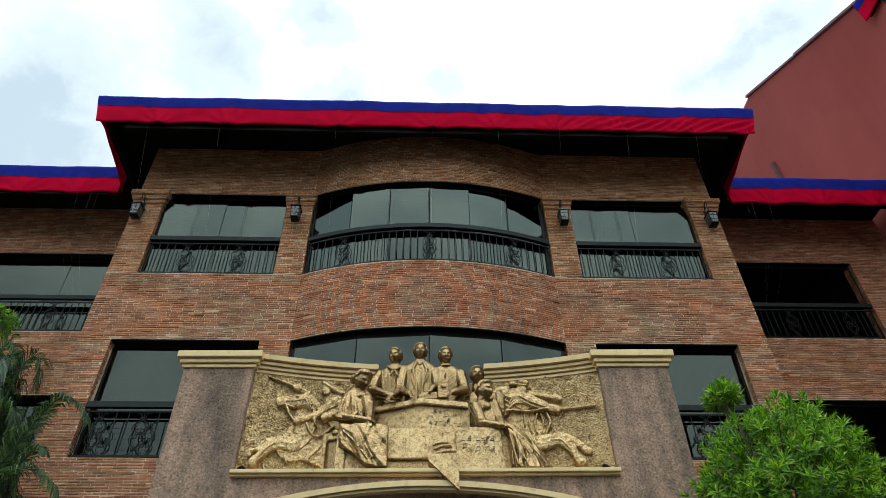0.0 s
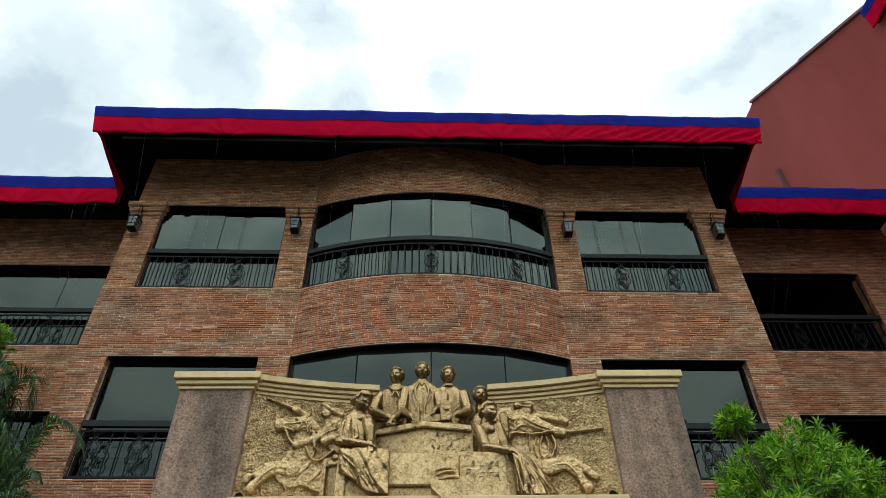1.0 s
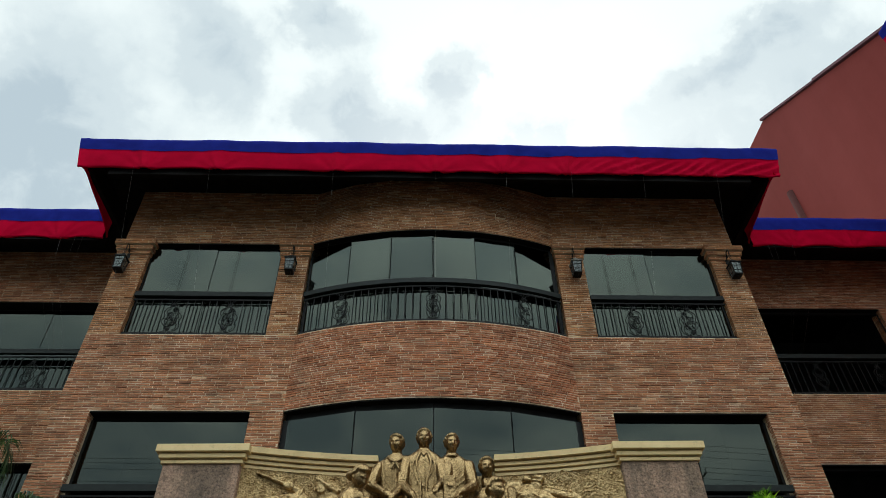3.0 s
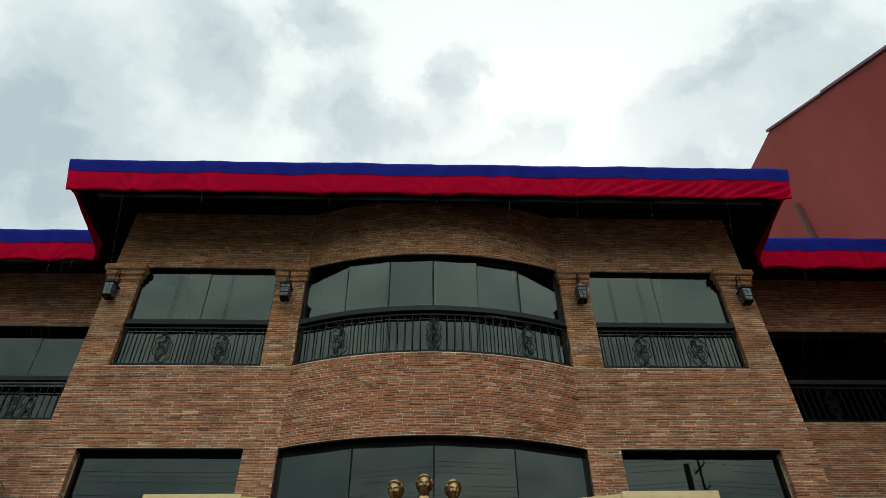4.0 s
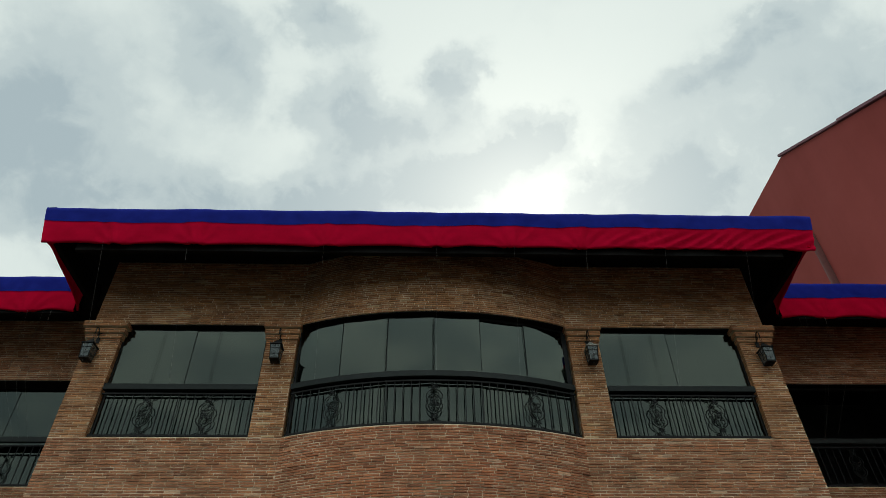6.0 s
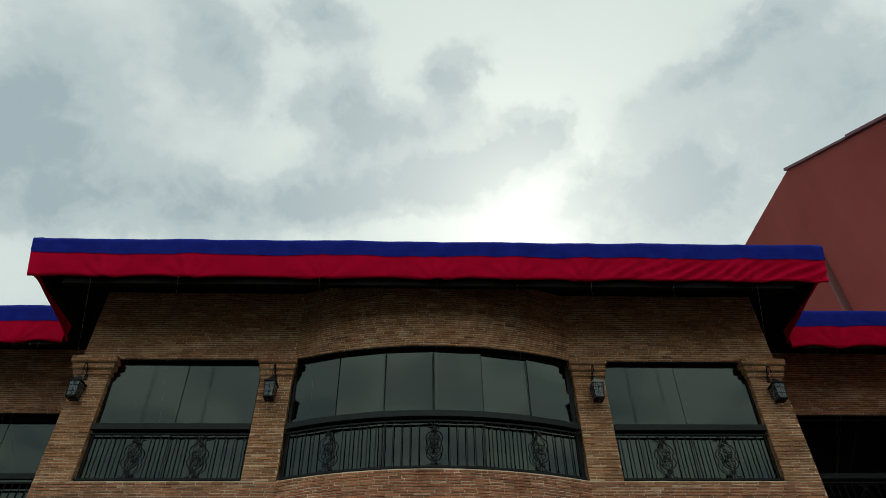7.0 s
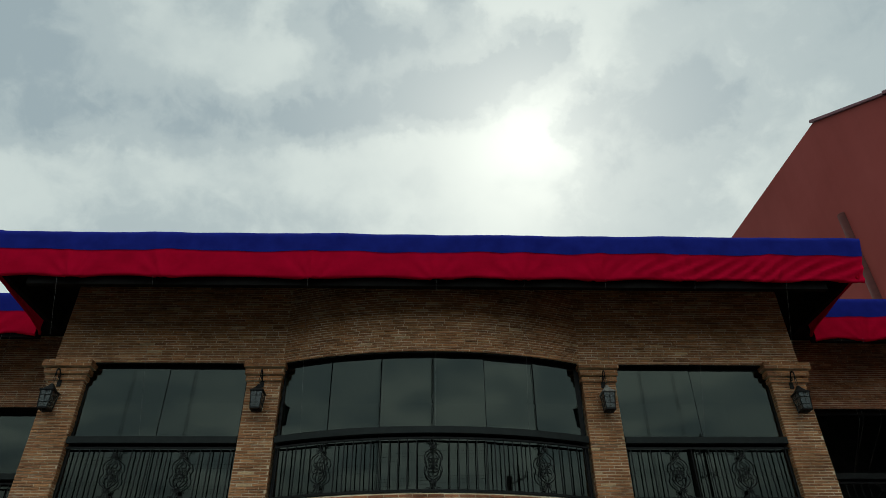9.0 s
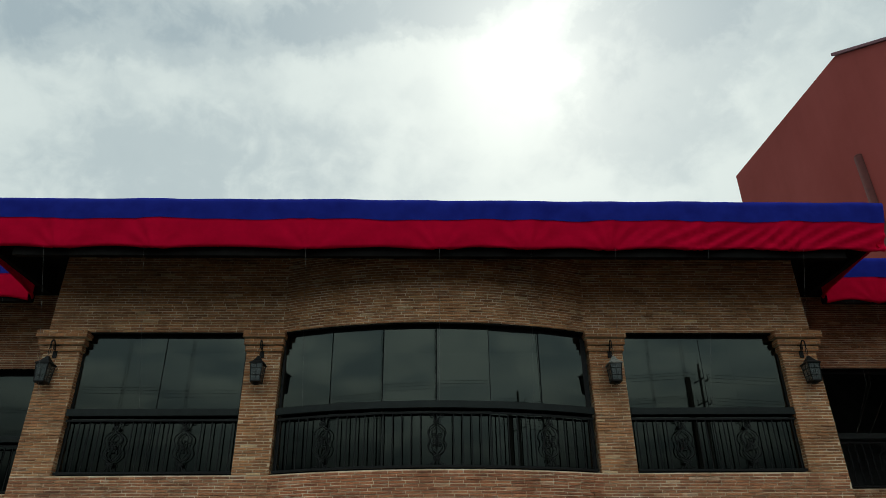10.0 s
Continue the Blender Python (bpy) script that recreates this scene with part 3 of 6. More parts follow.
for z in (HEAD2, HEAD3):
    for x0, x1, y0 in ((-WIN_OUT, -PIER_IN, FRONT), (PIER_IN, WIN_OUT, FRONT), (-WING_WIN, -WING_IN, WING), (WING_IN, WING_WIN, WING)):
        head_shade(boxed(x0 + 0.012, x1 - 0.012, y0 + 0.012, y0 + 0.335, z - 0.026, z - 0.004))
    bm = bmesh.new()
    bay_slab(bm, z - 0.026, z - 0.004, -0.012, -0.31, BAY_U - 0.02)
    head_shade(bm)

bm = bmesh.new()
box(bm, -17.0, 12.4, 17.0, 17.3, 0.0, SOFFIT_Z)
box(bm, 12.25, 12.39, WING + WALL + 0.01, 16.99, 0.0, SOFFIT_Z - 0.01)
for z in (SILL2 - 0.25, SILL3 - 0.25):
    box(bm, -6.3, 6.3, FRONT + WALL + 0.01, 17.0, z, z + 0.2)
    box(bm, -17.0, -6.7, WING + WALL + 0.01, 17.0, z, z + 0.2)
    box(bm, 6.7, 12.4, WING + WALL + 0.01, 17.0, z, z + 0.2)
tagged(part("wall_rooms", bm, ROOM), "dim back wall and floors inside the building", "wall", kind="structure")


# ---- windows ----


def pane_box(a, b, z0, z1, t=0.012, lean=0.0):
    """A pane between plan points a and b."""
    a, b = Vector((*a, 0)), Vector((*b, 0))
    n = Vector((b.y - a.y, a.x - b.x, 0)).normalized() * t / 2
    bm = bmesh.new()
    lo = [bm.verts.new((p + s * n) + Vector((0, 0, z0))) for p, s in ((a, 1), (b, 1), (b, -1), (a, -1))]
    hi = [bm.verts.new(v.co + Vector((0, 0, z1 - z0))) for v in lo]
    for v_ in hi:
        v_.co -= n.normalized() * lean * (z1 - z0)
    for k in range(4):
        bm.faces.new((lo[k], lo[(k + 1) % 4], hi[(k + 1) % 4], hi[k]))
    bm.faces.new(lo[::-1])
    bm.faces.new(hi)
    bmesh.ops.recalc_face_normals(bm, faces=bm.faces[:])
    return bm


def window(i, corners, z0, z1, label, gone=(), leans={}, seams={}, head_frame=0.085, jamb=0.045):
    """Panes between successive plan corners, thin mullions at the joints."""
    w = thing("window_%d" % i, label, "window", kind="structure")
    play = random.Random(40 + i)
    for k, (a, b) in enumerate(zip(corners, corners[1:])):
        if k in gone:
            continue
        a, b = (a[0], a[1] + play.uniform(-0.003, 0.003)), (b[0], b[1] + play.uniform(-0.003, 0.003))
        d = (Vector(b) - Vector(a)).normalized() * 0.006
        p = part("pane", pane_box(Vector(a) + d, Vector(b) - d, z0 + 0.03, z1 - head_frame, 0.012, leans.get(k, -0.021 + play.uniform(-0.003, 0.003))), GLASS, w)
        p.visible_shadow = False
        for q in seams.get(k, ()):
            mid_ = Vector(a).lerp(Vector(b), q) + Vector((0, -0.055))
            along = (Vector(b) - Vector(a)).normalized() * 0.013
            strip = part("film_seam", pane_box(mid_ - along, mid_ + along, z0 + 0.03, z1 - head_frame, 0.002, -0.021), FILM, w, "faint dark seam of the tinting film")
            strip.visible_shadow = False
    for k, c in enumerate(corners):
        r = jamb if k in (0, len(corners) - 1) else 0.004
        part("mullion", pane_box((c[0] - r, c[1] - 0.0085), (c[0] + r, c[1] - 0.0085), z0 + 0.03, z1 - head_frame, 0.006, -0.021), IRON, w)
    for za, zb, nm in ((z0, z0 + 0.03, "bottom_frame"), (z1 - head_frame, z1 - 0.028, "top_frame")):
        bm = bmesh.new()
        for a, b in zip(corners, corners[1:]):
            box_pts = pane_box(a, b, za, zb, 0.06)
            me = bpy.data.meshes.new("tmp")
            box_pts.to_mesh(me)
            box_pts.free()
            bm.from_mesh(me)
            bpy.data.meshes.remove(me)
        part(nm, bm, IRON, w)
    return w


GLASS_IN = 0.16
GY = FRONT + GLASS_IN
number = 0
for z0, z1 in ((SILL3, HEAD3), (SILL2, HEAD2)):
    for s in (-1, 1):
        number += 1
        xs = [s * WIN_OUT, s * (WIN_OUT + PIER_IN) / 2, s * PIER_IN]
        if z0 == SILL2:
            xs = [xs[0], xs[2]]
        window(number, [(x, GY if z0 == SILL3 else FRONT + 0.25) for x in sorted(xs)], z0, z1, "dark tinted window of two panes behind an iron railing", seams=({0: (0.57,), 1: (0.33,)} if s < 0 else {0: (0.34, 0.77)}) if z0 == SILL3 else {})
        number += 1
        xs = sorted((s * WING_IN, s * (WING_IN + WING_WIN) / 2, s * WING_WIN))
        if s > 0:
            window(number, [(x, WING + GLASS_IN) for x in (WING_IN, WING_IN + 0.62, WING_WIN)], z0, z1, "open wing window with one narrow dark pane left", (1,))
        else:
            window(number, [(x, WING + 0.31) for x in xs], z0, z1, "dark tinted wing window behind an iron railing")
    number += 1
    us = (-2.70, -1.80, -0.90, 0.0, 0.90, 1.80, 2.70) if z0 == SILL3 else (-2.70, -1.39, 0.0, 1.39, 2.70)
    window(number, [bay_map(u, 0, -GLASS_IN).xy[:] for u in us], z0, z1, "bowed dark tinted window of flat panes", leans={4: -0.006, 5: -0.016} if z0 == SILL3 else {}, seams={1: (0.975,), 2: (0.975,)} if z0 == SILL3 else {}, head_frame=0.085 if z0 == SILL3 else 0.14, jamb=0.045 if z0 == SILL3 else 0.11)


# ---- railings ----


def spiral(cx, cz, r0, turns, start, flip=1, n=18):
    return [(cx + flip * r0 * (1 - 0.8 * i / n) * math.cos(start + turns * 2 * math.pi * i / n), 0, cz + r0 * (1 - 0.8 * i / n) * math.sin(start + turns * 2 * math.pi * i / n)) for i in range(n + 1)]


def ornament_bm():
    """A wrought scroll panel, 0.84 m high, centred on its origin."""
    bm = bmesh.new()
    r = 0.0098
    tube(bm, [(0, 0, -0.42), (0, 0, -0.24)], 0.008, 6)
    tube(bm, [(0, 0, 0.24), (0, 0, 0.42)], 0.008, 6)
    for f in (-1, 1):
        for v in (-1, 1):
            # the outer cartouche: two bulges with a waist between them
            tube(bm, smooth_line([(f * 0.010, 0, v * 0.245), (f * 0.050, 0, v * 0.225), (f * 0.105, 0, v * 0.185), (f * 0.136, 0, v * 0.130), (f * 0.140, 0, v * 0.075), (f * 0.118, 0, v * 0.035), (f * 0.112, 0, v * 0.0)], 4), r, 5)
            # the heart of four curls
            tube(bm, smooth_line([(f * 0.020, 0, v * 0.205), (f * 0.066, 0, v * 0.165), (f * 0.086, 0, v * 0.115), (f * 0.060, 0, v * 0.080), (f * 0.012, 0, v * 0.090)], 4), r * 0.85, 5)
            tube(bm, [(x, 0, v * z) for x, _, z in spiral(f * 0.050, 0.040, 0.046, 1.2, 0.2, f)], r * 0.85, 5)
            # crossing stems and the flared end curls
            tube(bm, smooth_line([(-f * 0.030, 0, v * 0.262), (f * 0.004, 0, v * 0.290), (f * 0.034, 0, v * 0.325), (f * 0.060, 0, v * 0.395)], 4), r * 0.9, 5)
            tube(bm, [(x, 0, v * z) for x, _, z in spiral(f * 0.092, 0.388, 0.034, 1.1, 2.8, f)], r * 0.9, 5)
            tube(bm, [(x, 0, v * z) for x, _, z in spiral(f * 0.048, 0.272, 0.026, 1.0, 1.0, f)], r * 0.8, 5)
    box(bm, -0.022, 0.022, -0.011, 0.011, -0.022, 0.022)
    for v in (-1, 1):
        box(bm, -0.020, 0.020, -0.011, 0.011, v * 0.292 - 0.014, v * 0.292 + 0.014)
    return bm


ornament_part = part("scroll", ornament_bm(), IRON)
ORNAMENT = ornament_part.data
bpy.data.objects.remove(ornament_part)
BAL = bpy.data.meshes.new("baluster")
bm = boxed(-0.0075, 0.0075, -0.0075, 0.0075, 0.06, 0.86)
box(bm, -0.010, 0.010, -0.010, 0.010, 0.43, 0.46)
bm.to_mesh(BAL)
bm.free()
BAL.materials.append(IRON)


def railing(m, u0, u1, z0, scrolls, label, depth=-0.052):
    """m maps u, z, d to the world; bars hang between two rails under a deep handrail."""
    r = thing("railing", label, "railing", group="balcony railings")
    n = max(2, int((u1 - u0) / 0.2))

    def bar(name, za, zb, da, db, mat, lab=""):
        bm = bmesh.new()
        rows = []
        for i in range(n + 1):
            u = u0 + (u1 - u0) * i / n
            rows.append([bm.verts.new(m(u, z, d)) for d, z in ((da, za), (da, zb), (db, zb), (db, za))])
        for p, q in zip(rows, rows[1:]):
            for k in range(4):
                bm.faces.new((p[k], q[k], q[(k + 1) % 4], p[(k + 1) % 4]))
        bm.faces.new(rows[0])
        bm.faces.new(rows[-1][::-1])
        bmesh.ops.recalc_face_normals(bm, faces=bm.faces[:])
        part(name, bm, mat, r, lab)

    bar("handrail", z0 + 0.94, z0 + 1.05, depth + 0.055, depth - 0.03, BEAM, "weathered dark green handrail")
    bar("upper_rail", z0 + 0.855, z0 + 0.885, depth + 0.015, depth - 0.015, IRON)
    bar("lower_rail", z0 + 0.03, z0 + 0.065, depth + 0.02, depth - 0.02, IRON)

    def put(name, mesh, u, z):
        p, e = m(u, 0, depth), m(u + 0.01, 0, depth)
        ob = new(name, mesh)
        ob.parent = r
        ob.matrix_local = Matrix.Translation(m(u, z, depth)) @ Matrix.Rotation(math.atan2(e.y - p.y, e.x - p.x), 4, "Z")

    stops = [u0 - 0.065] + list(scrolls) + [u1 + 0.065]
    for i, (a, b) in enumerate(zip(stops, stops[1:])):
        lo = a + (0.262 if i else 0.135)
        hi = b - (0.262 if i < len(stops) - 2 else 0.135)
        k = max(1, round((hi - lo) / 0.146))
        for j in range(k + 1):
            put("baluster", BAL, lo + (hi - lo) * j / k, z0)
    for u in scrolls:
        put("scroll", ORNAMENT, u, z0 + 0.46)
    return r


mid = (WIN_OUT + PIER_IN) / 2
for z0 in (SILL3, SILL2):
    for s in (-1, 1):
        a, b = sorted((s * (WIN_OUT - 0.02), s * (PIER_IN + 0.02)))
        if z0 == SILL3:
            railing(flat_map(FRONT), a, b, z0, (s * mid - 0.555, s * mid + 0.555), "black wrought iron balcony railing with two scroll panels")
        else:
            railing(flat_map(FRONT), a, b, z0, sorted(s * q for q in (3.52, 4.25, 4.99, 5.73)), "black wrought iron balcony railing with four scroll panels")
        a, b = sorted((s * (WING_WIN - 0.02), s * (WING_IN + 0.02)))
        c0 = (a + b) / 2
        railing(flat_map(WING), a, b, z0, sorted(s * q for q in (7.45, 8.88, 10.30)), "black wrought iron railing of the set-back wing")
    railing(bay_map, -BAY_U + 0.03, BAY_U - 0.03, z0, (-1.86, 0.0, 1.86), "bowed black wrought iron railing with scroll panels")

# ---- eaves, roof and festoon cloth ----
EAVE_Y, EAVE_X, EAVE_TOP, WING_EAVE = 9.74, 7.77, 14.30, 11.97
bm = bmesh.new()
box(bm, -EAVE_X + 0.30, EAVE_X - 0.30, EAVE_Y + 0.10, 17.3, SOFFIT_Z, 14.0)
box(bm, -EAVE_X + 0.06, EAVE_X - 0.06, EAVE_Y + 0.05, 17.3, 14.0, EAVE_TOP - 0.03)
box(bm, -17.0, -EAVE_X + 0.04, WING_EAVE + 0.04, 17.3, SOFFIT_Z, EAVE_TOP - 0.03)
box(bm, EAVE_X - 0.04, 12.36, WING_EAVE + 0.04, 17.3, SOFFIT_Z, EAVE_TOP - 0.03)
# unseen boards behind the cloth, added to block light and straighten its reflection
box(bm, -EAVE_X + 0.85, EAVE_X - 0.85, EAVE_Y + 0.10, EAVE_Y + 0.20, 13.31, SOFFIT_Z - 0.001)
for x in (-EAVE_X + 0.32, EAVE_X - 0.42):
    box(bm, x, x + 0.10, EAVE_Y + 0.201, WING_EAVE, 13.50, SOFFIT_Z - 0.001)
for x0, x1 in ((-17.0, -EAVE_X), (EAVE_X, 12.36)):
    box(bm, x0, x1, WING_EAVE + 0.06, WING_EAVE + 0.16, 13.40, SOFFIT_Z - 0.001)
tagged(part("ceiling_eaves", bm, SOFFIT), "near-black underside of the wide roof eaves with added light-blocking boards", "eaves", kind="structure")
bm = bmesh.new()
for x0, x1, y0 in ((-EAVE_X + 0.1, EAVE_X - 0.1, EAVE_Y + 0.1), (-17.0, -EAVE_X + 0.1, WING_EAVE + 0.1), (EAVE_X - 0.1, 12.34, WING_EAVE + 0.1)):
    v = [bm.verts.new(p) for p in ((x0, y0, EAVE_TOP - 0.026), (x1, y0, EAVE_TOP - 0.026), (x1, 17.3, EAVE_TOP + 1.2), (x0, 17.3, EAVE_TOP + 1.2), (x0, 17.3, EAVE_TOP - 0.026), (x1, 17.3, EAVE_TOP - 0.026))]
    for f in ((0, 1, 2, 3), (3, 2, 5, 4), (0, 3, 4), (1, 5, 2), (0, 4, 5, 1)):
        bm.faces.new([v[i] for i in f])
tagged(part("roof", bm, ROOFING), "low pitched tiled roof above the eaves", "roof", kind="structure")


def festoon(label, a, b, tips, seed, z_top=14.32, z_mid=13.93, z_tip=13.38, rise=0.10, lay_back=0.14, pull=(0.0, 0.0), squeeze=0.0, tail=0.0):
    """Blue over red cloth along the eave from a to b (plan), tied down at the tips."""
    r = random.Random(seed)
    f = thing("festoon_cloth", label, "festoon", group="eave festoons")
    a, b = Vector((*a, 0)), Vector((*b, 0))
    run = (b - a)
    L = run.length
    t = run / L
    out = Vector((t.y, -t.x, 0))
    n = max(8, int(L / 0.045))
    tips = sorted(tips)
    ph = [r.uniform(0, 6.28) for _ in range(6)]

    def hang(u):
        pts = [0.0] + [x for x in tips if 0.05 < x < L - 0.05] + [L]
        for p, q in zip(pts, pts[1:]):
            if p <= u <= q:
                s = (u - p) / (q - p)
                return 1 - abs(2 * s - 1) ** 1.7, min(u - p, q - u)
        return 0.0, 0.0

    def off(u, v):
        """How far the cloth stands out; v: 0 at the eave, 1 at the hem."""
        d = 0.008 * math.sin(2.1 * u + ph[0]) + 0.004 * math.sin(5.7 * u + ph[1] + 2 * v)
        _, near = hang(u)
        wild = 0.25 + 0.75 * max(0.0, math.sin(0.45 * u + ph[4])) ** 2
        d += 0.007 * v * wild * math.sin(9.0 * u - 5.5 * (1 - v) + ph[2] + 1.6 * math.sin(1.7 * u + ph[3]))
        if tail:
            w = math.sin(8.5 * (u + 1.3 * v) + 1.2 * math.sin(2.3 * u))
            d += 0.014 * tail * math.sin(math.pi * min(1.0, max(0.0, v - 0.40) / 0.60 * 0.9)) * min(1.0, max(0.0, (u - L + 5.5) / 3.0)) * (1 - 2 * abs(w) ** 0.6)
        for x in tips:
            if abs(u - x) < 1.2:
                th = math.atan2(u - x, (1 - v) * 0.7 + 0.06)
                reach = math.hypot(u - x, (1 - v) * 0.7)
                d += 0.020 * math.exp(-reach / 0.42) * math.cos(11 * th + ph[5] + x)
        d += 0.05 * v * math.exp(-(near / 0.13) ** 2)
        d -= 0.05 * v * v + (pull[0] + (pull[1] - pull[0]) * u / L) * v
        return d

    def sheet(name, mat, rows):
        bm = bmesh.new()
        g = []
        for i in range(n + 1):
            u = L * i / n
            g.append([bm.verts.new(a + t * (u + (L / 2 - u) / (L / 2) * squeeze * max(0.0, (z_top - z) / (z_top - z_tip))) + out * d + Vector((0, 0, z))) for d, z in rows(u)])
        for p, q in zip(g, g[1:]):
            for k in range(len(p) - 1):
                bm.faces.new((p[k], q[k], q[k + 1], p[k + 1]))
        ob = part(name, bm, mat, f, smooth=True)
        return ob

    def seam(u):
        return z_mid + 0.010 * math.sin(2.3 * u + ph[5]) + 0.008 * math.sin(5.9 * u + ph[0])

    def top(u):
        return z_top + 0.005 * math.sin(0.8 * u + ph[1]) + 0.005 * math.sin(4.1 * u + ph[2])

    def blue_rows(u):
        yield -lay_back, top(u) + 0.01
        for k in range(7):
            v = k / 6
            yield off(u, v * 0.35) + (0.008 if k else -0.012), top(u) + (seam(u) - top(u)) * v

    def red_rows(u):
        h, _ = hang(u)
        hem = z_tip + rise * h + 0.004 * math.sin(1.3 * u + ph[4])
        for k in range(11):
            v = k / 10
            yield off(u, 0.35 + 0.65 * v), seam(u) + 0.02 + (hem - seam(u) - 0.02) * v
        yield off(u, 1.0) - 0.03, hem + 0.004
        yield off(u, 1.0) - 0.035, hem + 0.06

    sheet("blue_band", BLUE, blue_rows)
    sheet("red_band", RED, red_rows)
    return f


TIPS = (-6.36, -4.76, -2.15, 0.04, 1.55, 2.96, 4.52, 6.13)
festoon("blue and red festoon cloth along the main eave", (-EAVE_X, EAVE_Y - 0.03), (EAVE_X, EAVE_Y - 0.03), [x + EAVE_X for x in TIPS], 3, squeeze=0.24, rise=0.062, tail=3.0)
festoon("blue and red festoon cloth on the eave return", (-EAVE_X + 0.04, WING_EAVE), (-EAVE_X + 0.04, EAVE_Y - 0.02), (), 5, z_tip=13.42, pull=(0.0, 0.26), rise=0.03)
festoon("blue and red festoon cloth on the eave return", (EAVE_X - 0.04, EAVE_Y - 0.02), (EAVE_X - 0.04, WING_EAVE), (), 6, z_tip=13.46, pull=(0.26, 0.0), rise=0.03)
WING_TIPS = (1.05, 2.45, 3.85, 5.3, 6.8, 8.2)
festoon("blue and red festoon cloth along the wing eave", (-16.9, WING_EAVE - 0.02), (-EAVE_X - 0.02, WING_EAVE - 0.02), [9.13 - x for x in WING_TIPS], 8, z_top=14.36)
festoon("blue and red festoon cloth along the wing eave", (EAVE_X + 0.02, WING_EAVE - 0.02), (12.36, WING_EAVE - 0.02), WING_TIPS[:3], 9, z_top=14.36, z_tip=13.36)


def string(pts, r=0.0013):
    bm = bmesh.new()
    tube(bm, pts, r, 4)
    return tagged(part("tie_string", bm, STRING), "thin white string tying the cloth to the railing", "string", "tie strings")


for x in TIPS:
    inside = abs(x) < BAY_X
    y_end = (bay_map(x, 0, -0.05).y if inside else FRONT - 0.06)
    string([(x, EAVE_Y - 0.04, 13.40), (x * 1.008, (EAVE_Y + y_end) / 2 - 0.02, 12.2), (x * 1.018, y_end, SILL3 + 1.05)])
for x, xe in ((-8.25, -8.32), (-8.42, -8.50), (-8.75, -8.62), (8.15, 8.35), (8.30, 8.36), (8.75, 8.62)):
    string([(x, WING_EAVE - 0.03, 13.42), ((x + xe) / 2, WING_EAVE + 0.25, 11.8), (xe, WING - 0.02, SILL3 + 1.0)], 0.0016)

# ---- wall lanterns ----


def lantern():
    t = thing("wall_lantern", "black iron wall lantern with clear glass panes", "lantern", group="wall lanterns")
    bm = bmesh.new()
    box(bm, -0.045, 0.045, -0.02, 0.0, -0.02, 0.24, 0.006)
    part("wall_plate", bm, IRON, t)
    bm = bmesh.new()
    tube(bm, smooth_line([(0, -0.01, 0.05), (0, -0.06, 0.16), (0, -0.13, 0.235), (0, -0.20, 0.215), (0, -0.215, 0.14), (0, -0.19, 0.095)], 5), 0.014, 7)
    tube(bm, [(0, y - 0.075, z) for y, _, z in spiral(0, 0.13, 0.045, 1.2, 0.5)], 0.009, 6)
    part("bracket", bm, IRON, t)
    C = -0.205
    bm = bmesh.new()
    tube(bm, [(0.022 * math.cos(a), C, 0.045 + 0.06 * math.sin(a)) for a in [i * math.pi / 6 for i in range(13)]], 0.006, 5)
    part("ring", bm, IRON, t)
    bm = bmesh.new()
    prof = [(0.018, -0.04), (0.03, -0.055), (0.045, -0.08), (0.09, -0.135), (0.148, -0.172), (0.148, -0.19), (0.11, -0.19)]
    rings = [[bm.verts.new((sx_ * r, C + sy_ * r, z)) for sx_, sy_ in ((-1, -1), (1, -1), (1, 1), (-1, 1))] for r, z in prof]
    for p, q in zip(rings, rings[1:]):
        for k in range(4):
            bm.faces.new((p[k], p[(k + 1) % 4], q[(k + 1) % 4], q[k]))
    bm.faces.new(rings[0])
    bm.faces.new(rings[-1][::-1])
    bmesh.ops.recalc_face_normals(bm, faces=bm.faces[:])
    part("hood", bm, IRON, t)
    bm = bmesh.new()
    z0, z1, r0, r1 = -0.45, -0.19, 0.10, 0.125
    for sx_ in (-1, 1):
        for sy_ in (-1, 1):
            tube(bm, [(sx_ * r1, C + sy_ * r1, z1), (sx_ * r0, C + sy_ * r0, z0)], 0.011, 5)
    for k in (0, 1):
        for s in (-1, 1):
            tube(bm, [(s * r1, C, z1), (s * r0, C, z0)] if k else [(0, C + s * r1, z1), (0, C + s * r0, z0)], 0.006, 4)
    for z in (-0.265, -0.375):
        r = r1 + (r0 - r1) * (z1 - z) / (z1 - z0)
        tube(bm, [(-r, C - r, z), (r, C - r, z), (r, C + r, z), (-r, C + r, z), (-r, C - r, z)], 0.006, 4)
    cage = part("cage", bm, IRON, t)
    bm = bmesh.new()
    box(bm, -0.11, 0.11, C - 0.11, C + 0.11, -0.48, -0.45, 0.006)
    box(bm, -0.05, 0.05, C - 0.05, C + 0.05, -0.505, -0.48, 0.006)
    part("base", bm, IRON, t)
    for sx_, sy_ in ((0, -1), (1, 0), (0, 1), (-1, 0)):
        bm = bmesh.new()
        px, py = -sy_, sx_
        q = [(sx_ * r0 + px * r0 * s, C + sy_ * r0 + py * r0 * s, z0) for s in (-1, 1)] + [(sx_ * r1 + px * r1 * s, C + sy_ * r1 + py * r1 * s, z1) for s in (1, -1)]
        fr = [bm.verts.new(Vector(p) * 1.0) for p in q]
        bk = [bm.verts.new(Vector(p) + Vector((-sx_, -sy_, 0)) * 0.004) for p in q]
        bm.faces.new(fr)
        bm.faces.new(bk[::-1])
        for k in range(4):
            bm.faces.new((fr[k], bk[k], bk[(k + 1) % 4], fr[(k + 1) % 4]))
        bmesh.ops.recalc_face_normals(bm, faces=bm.faces[:])
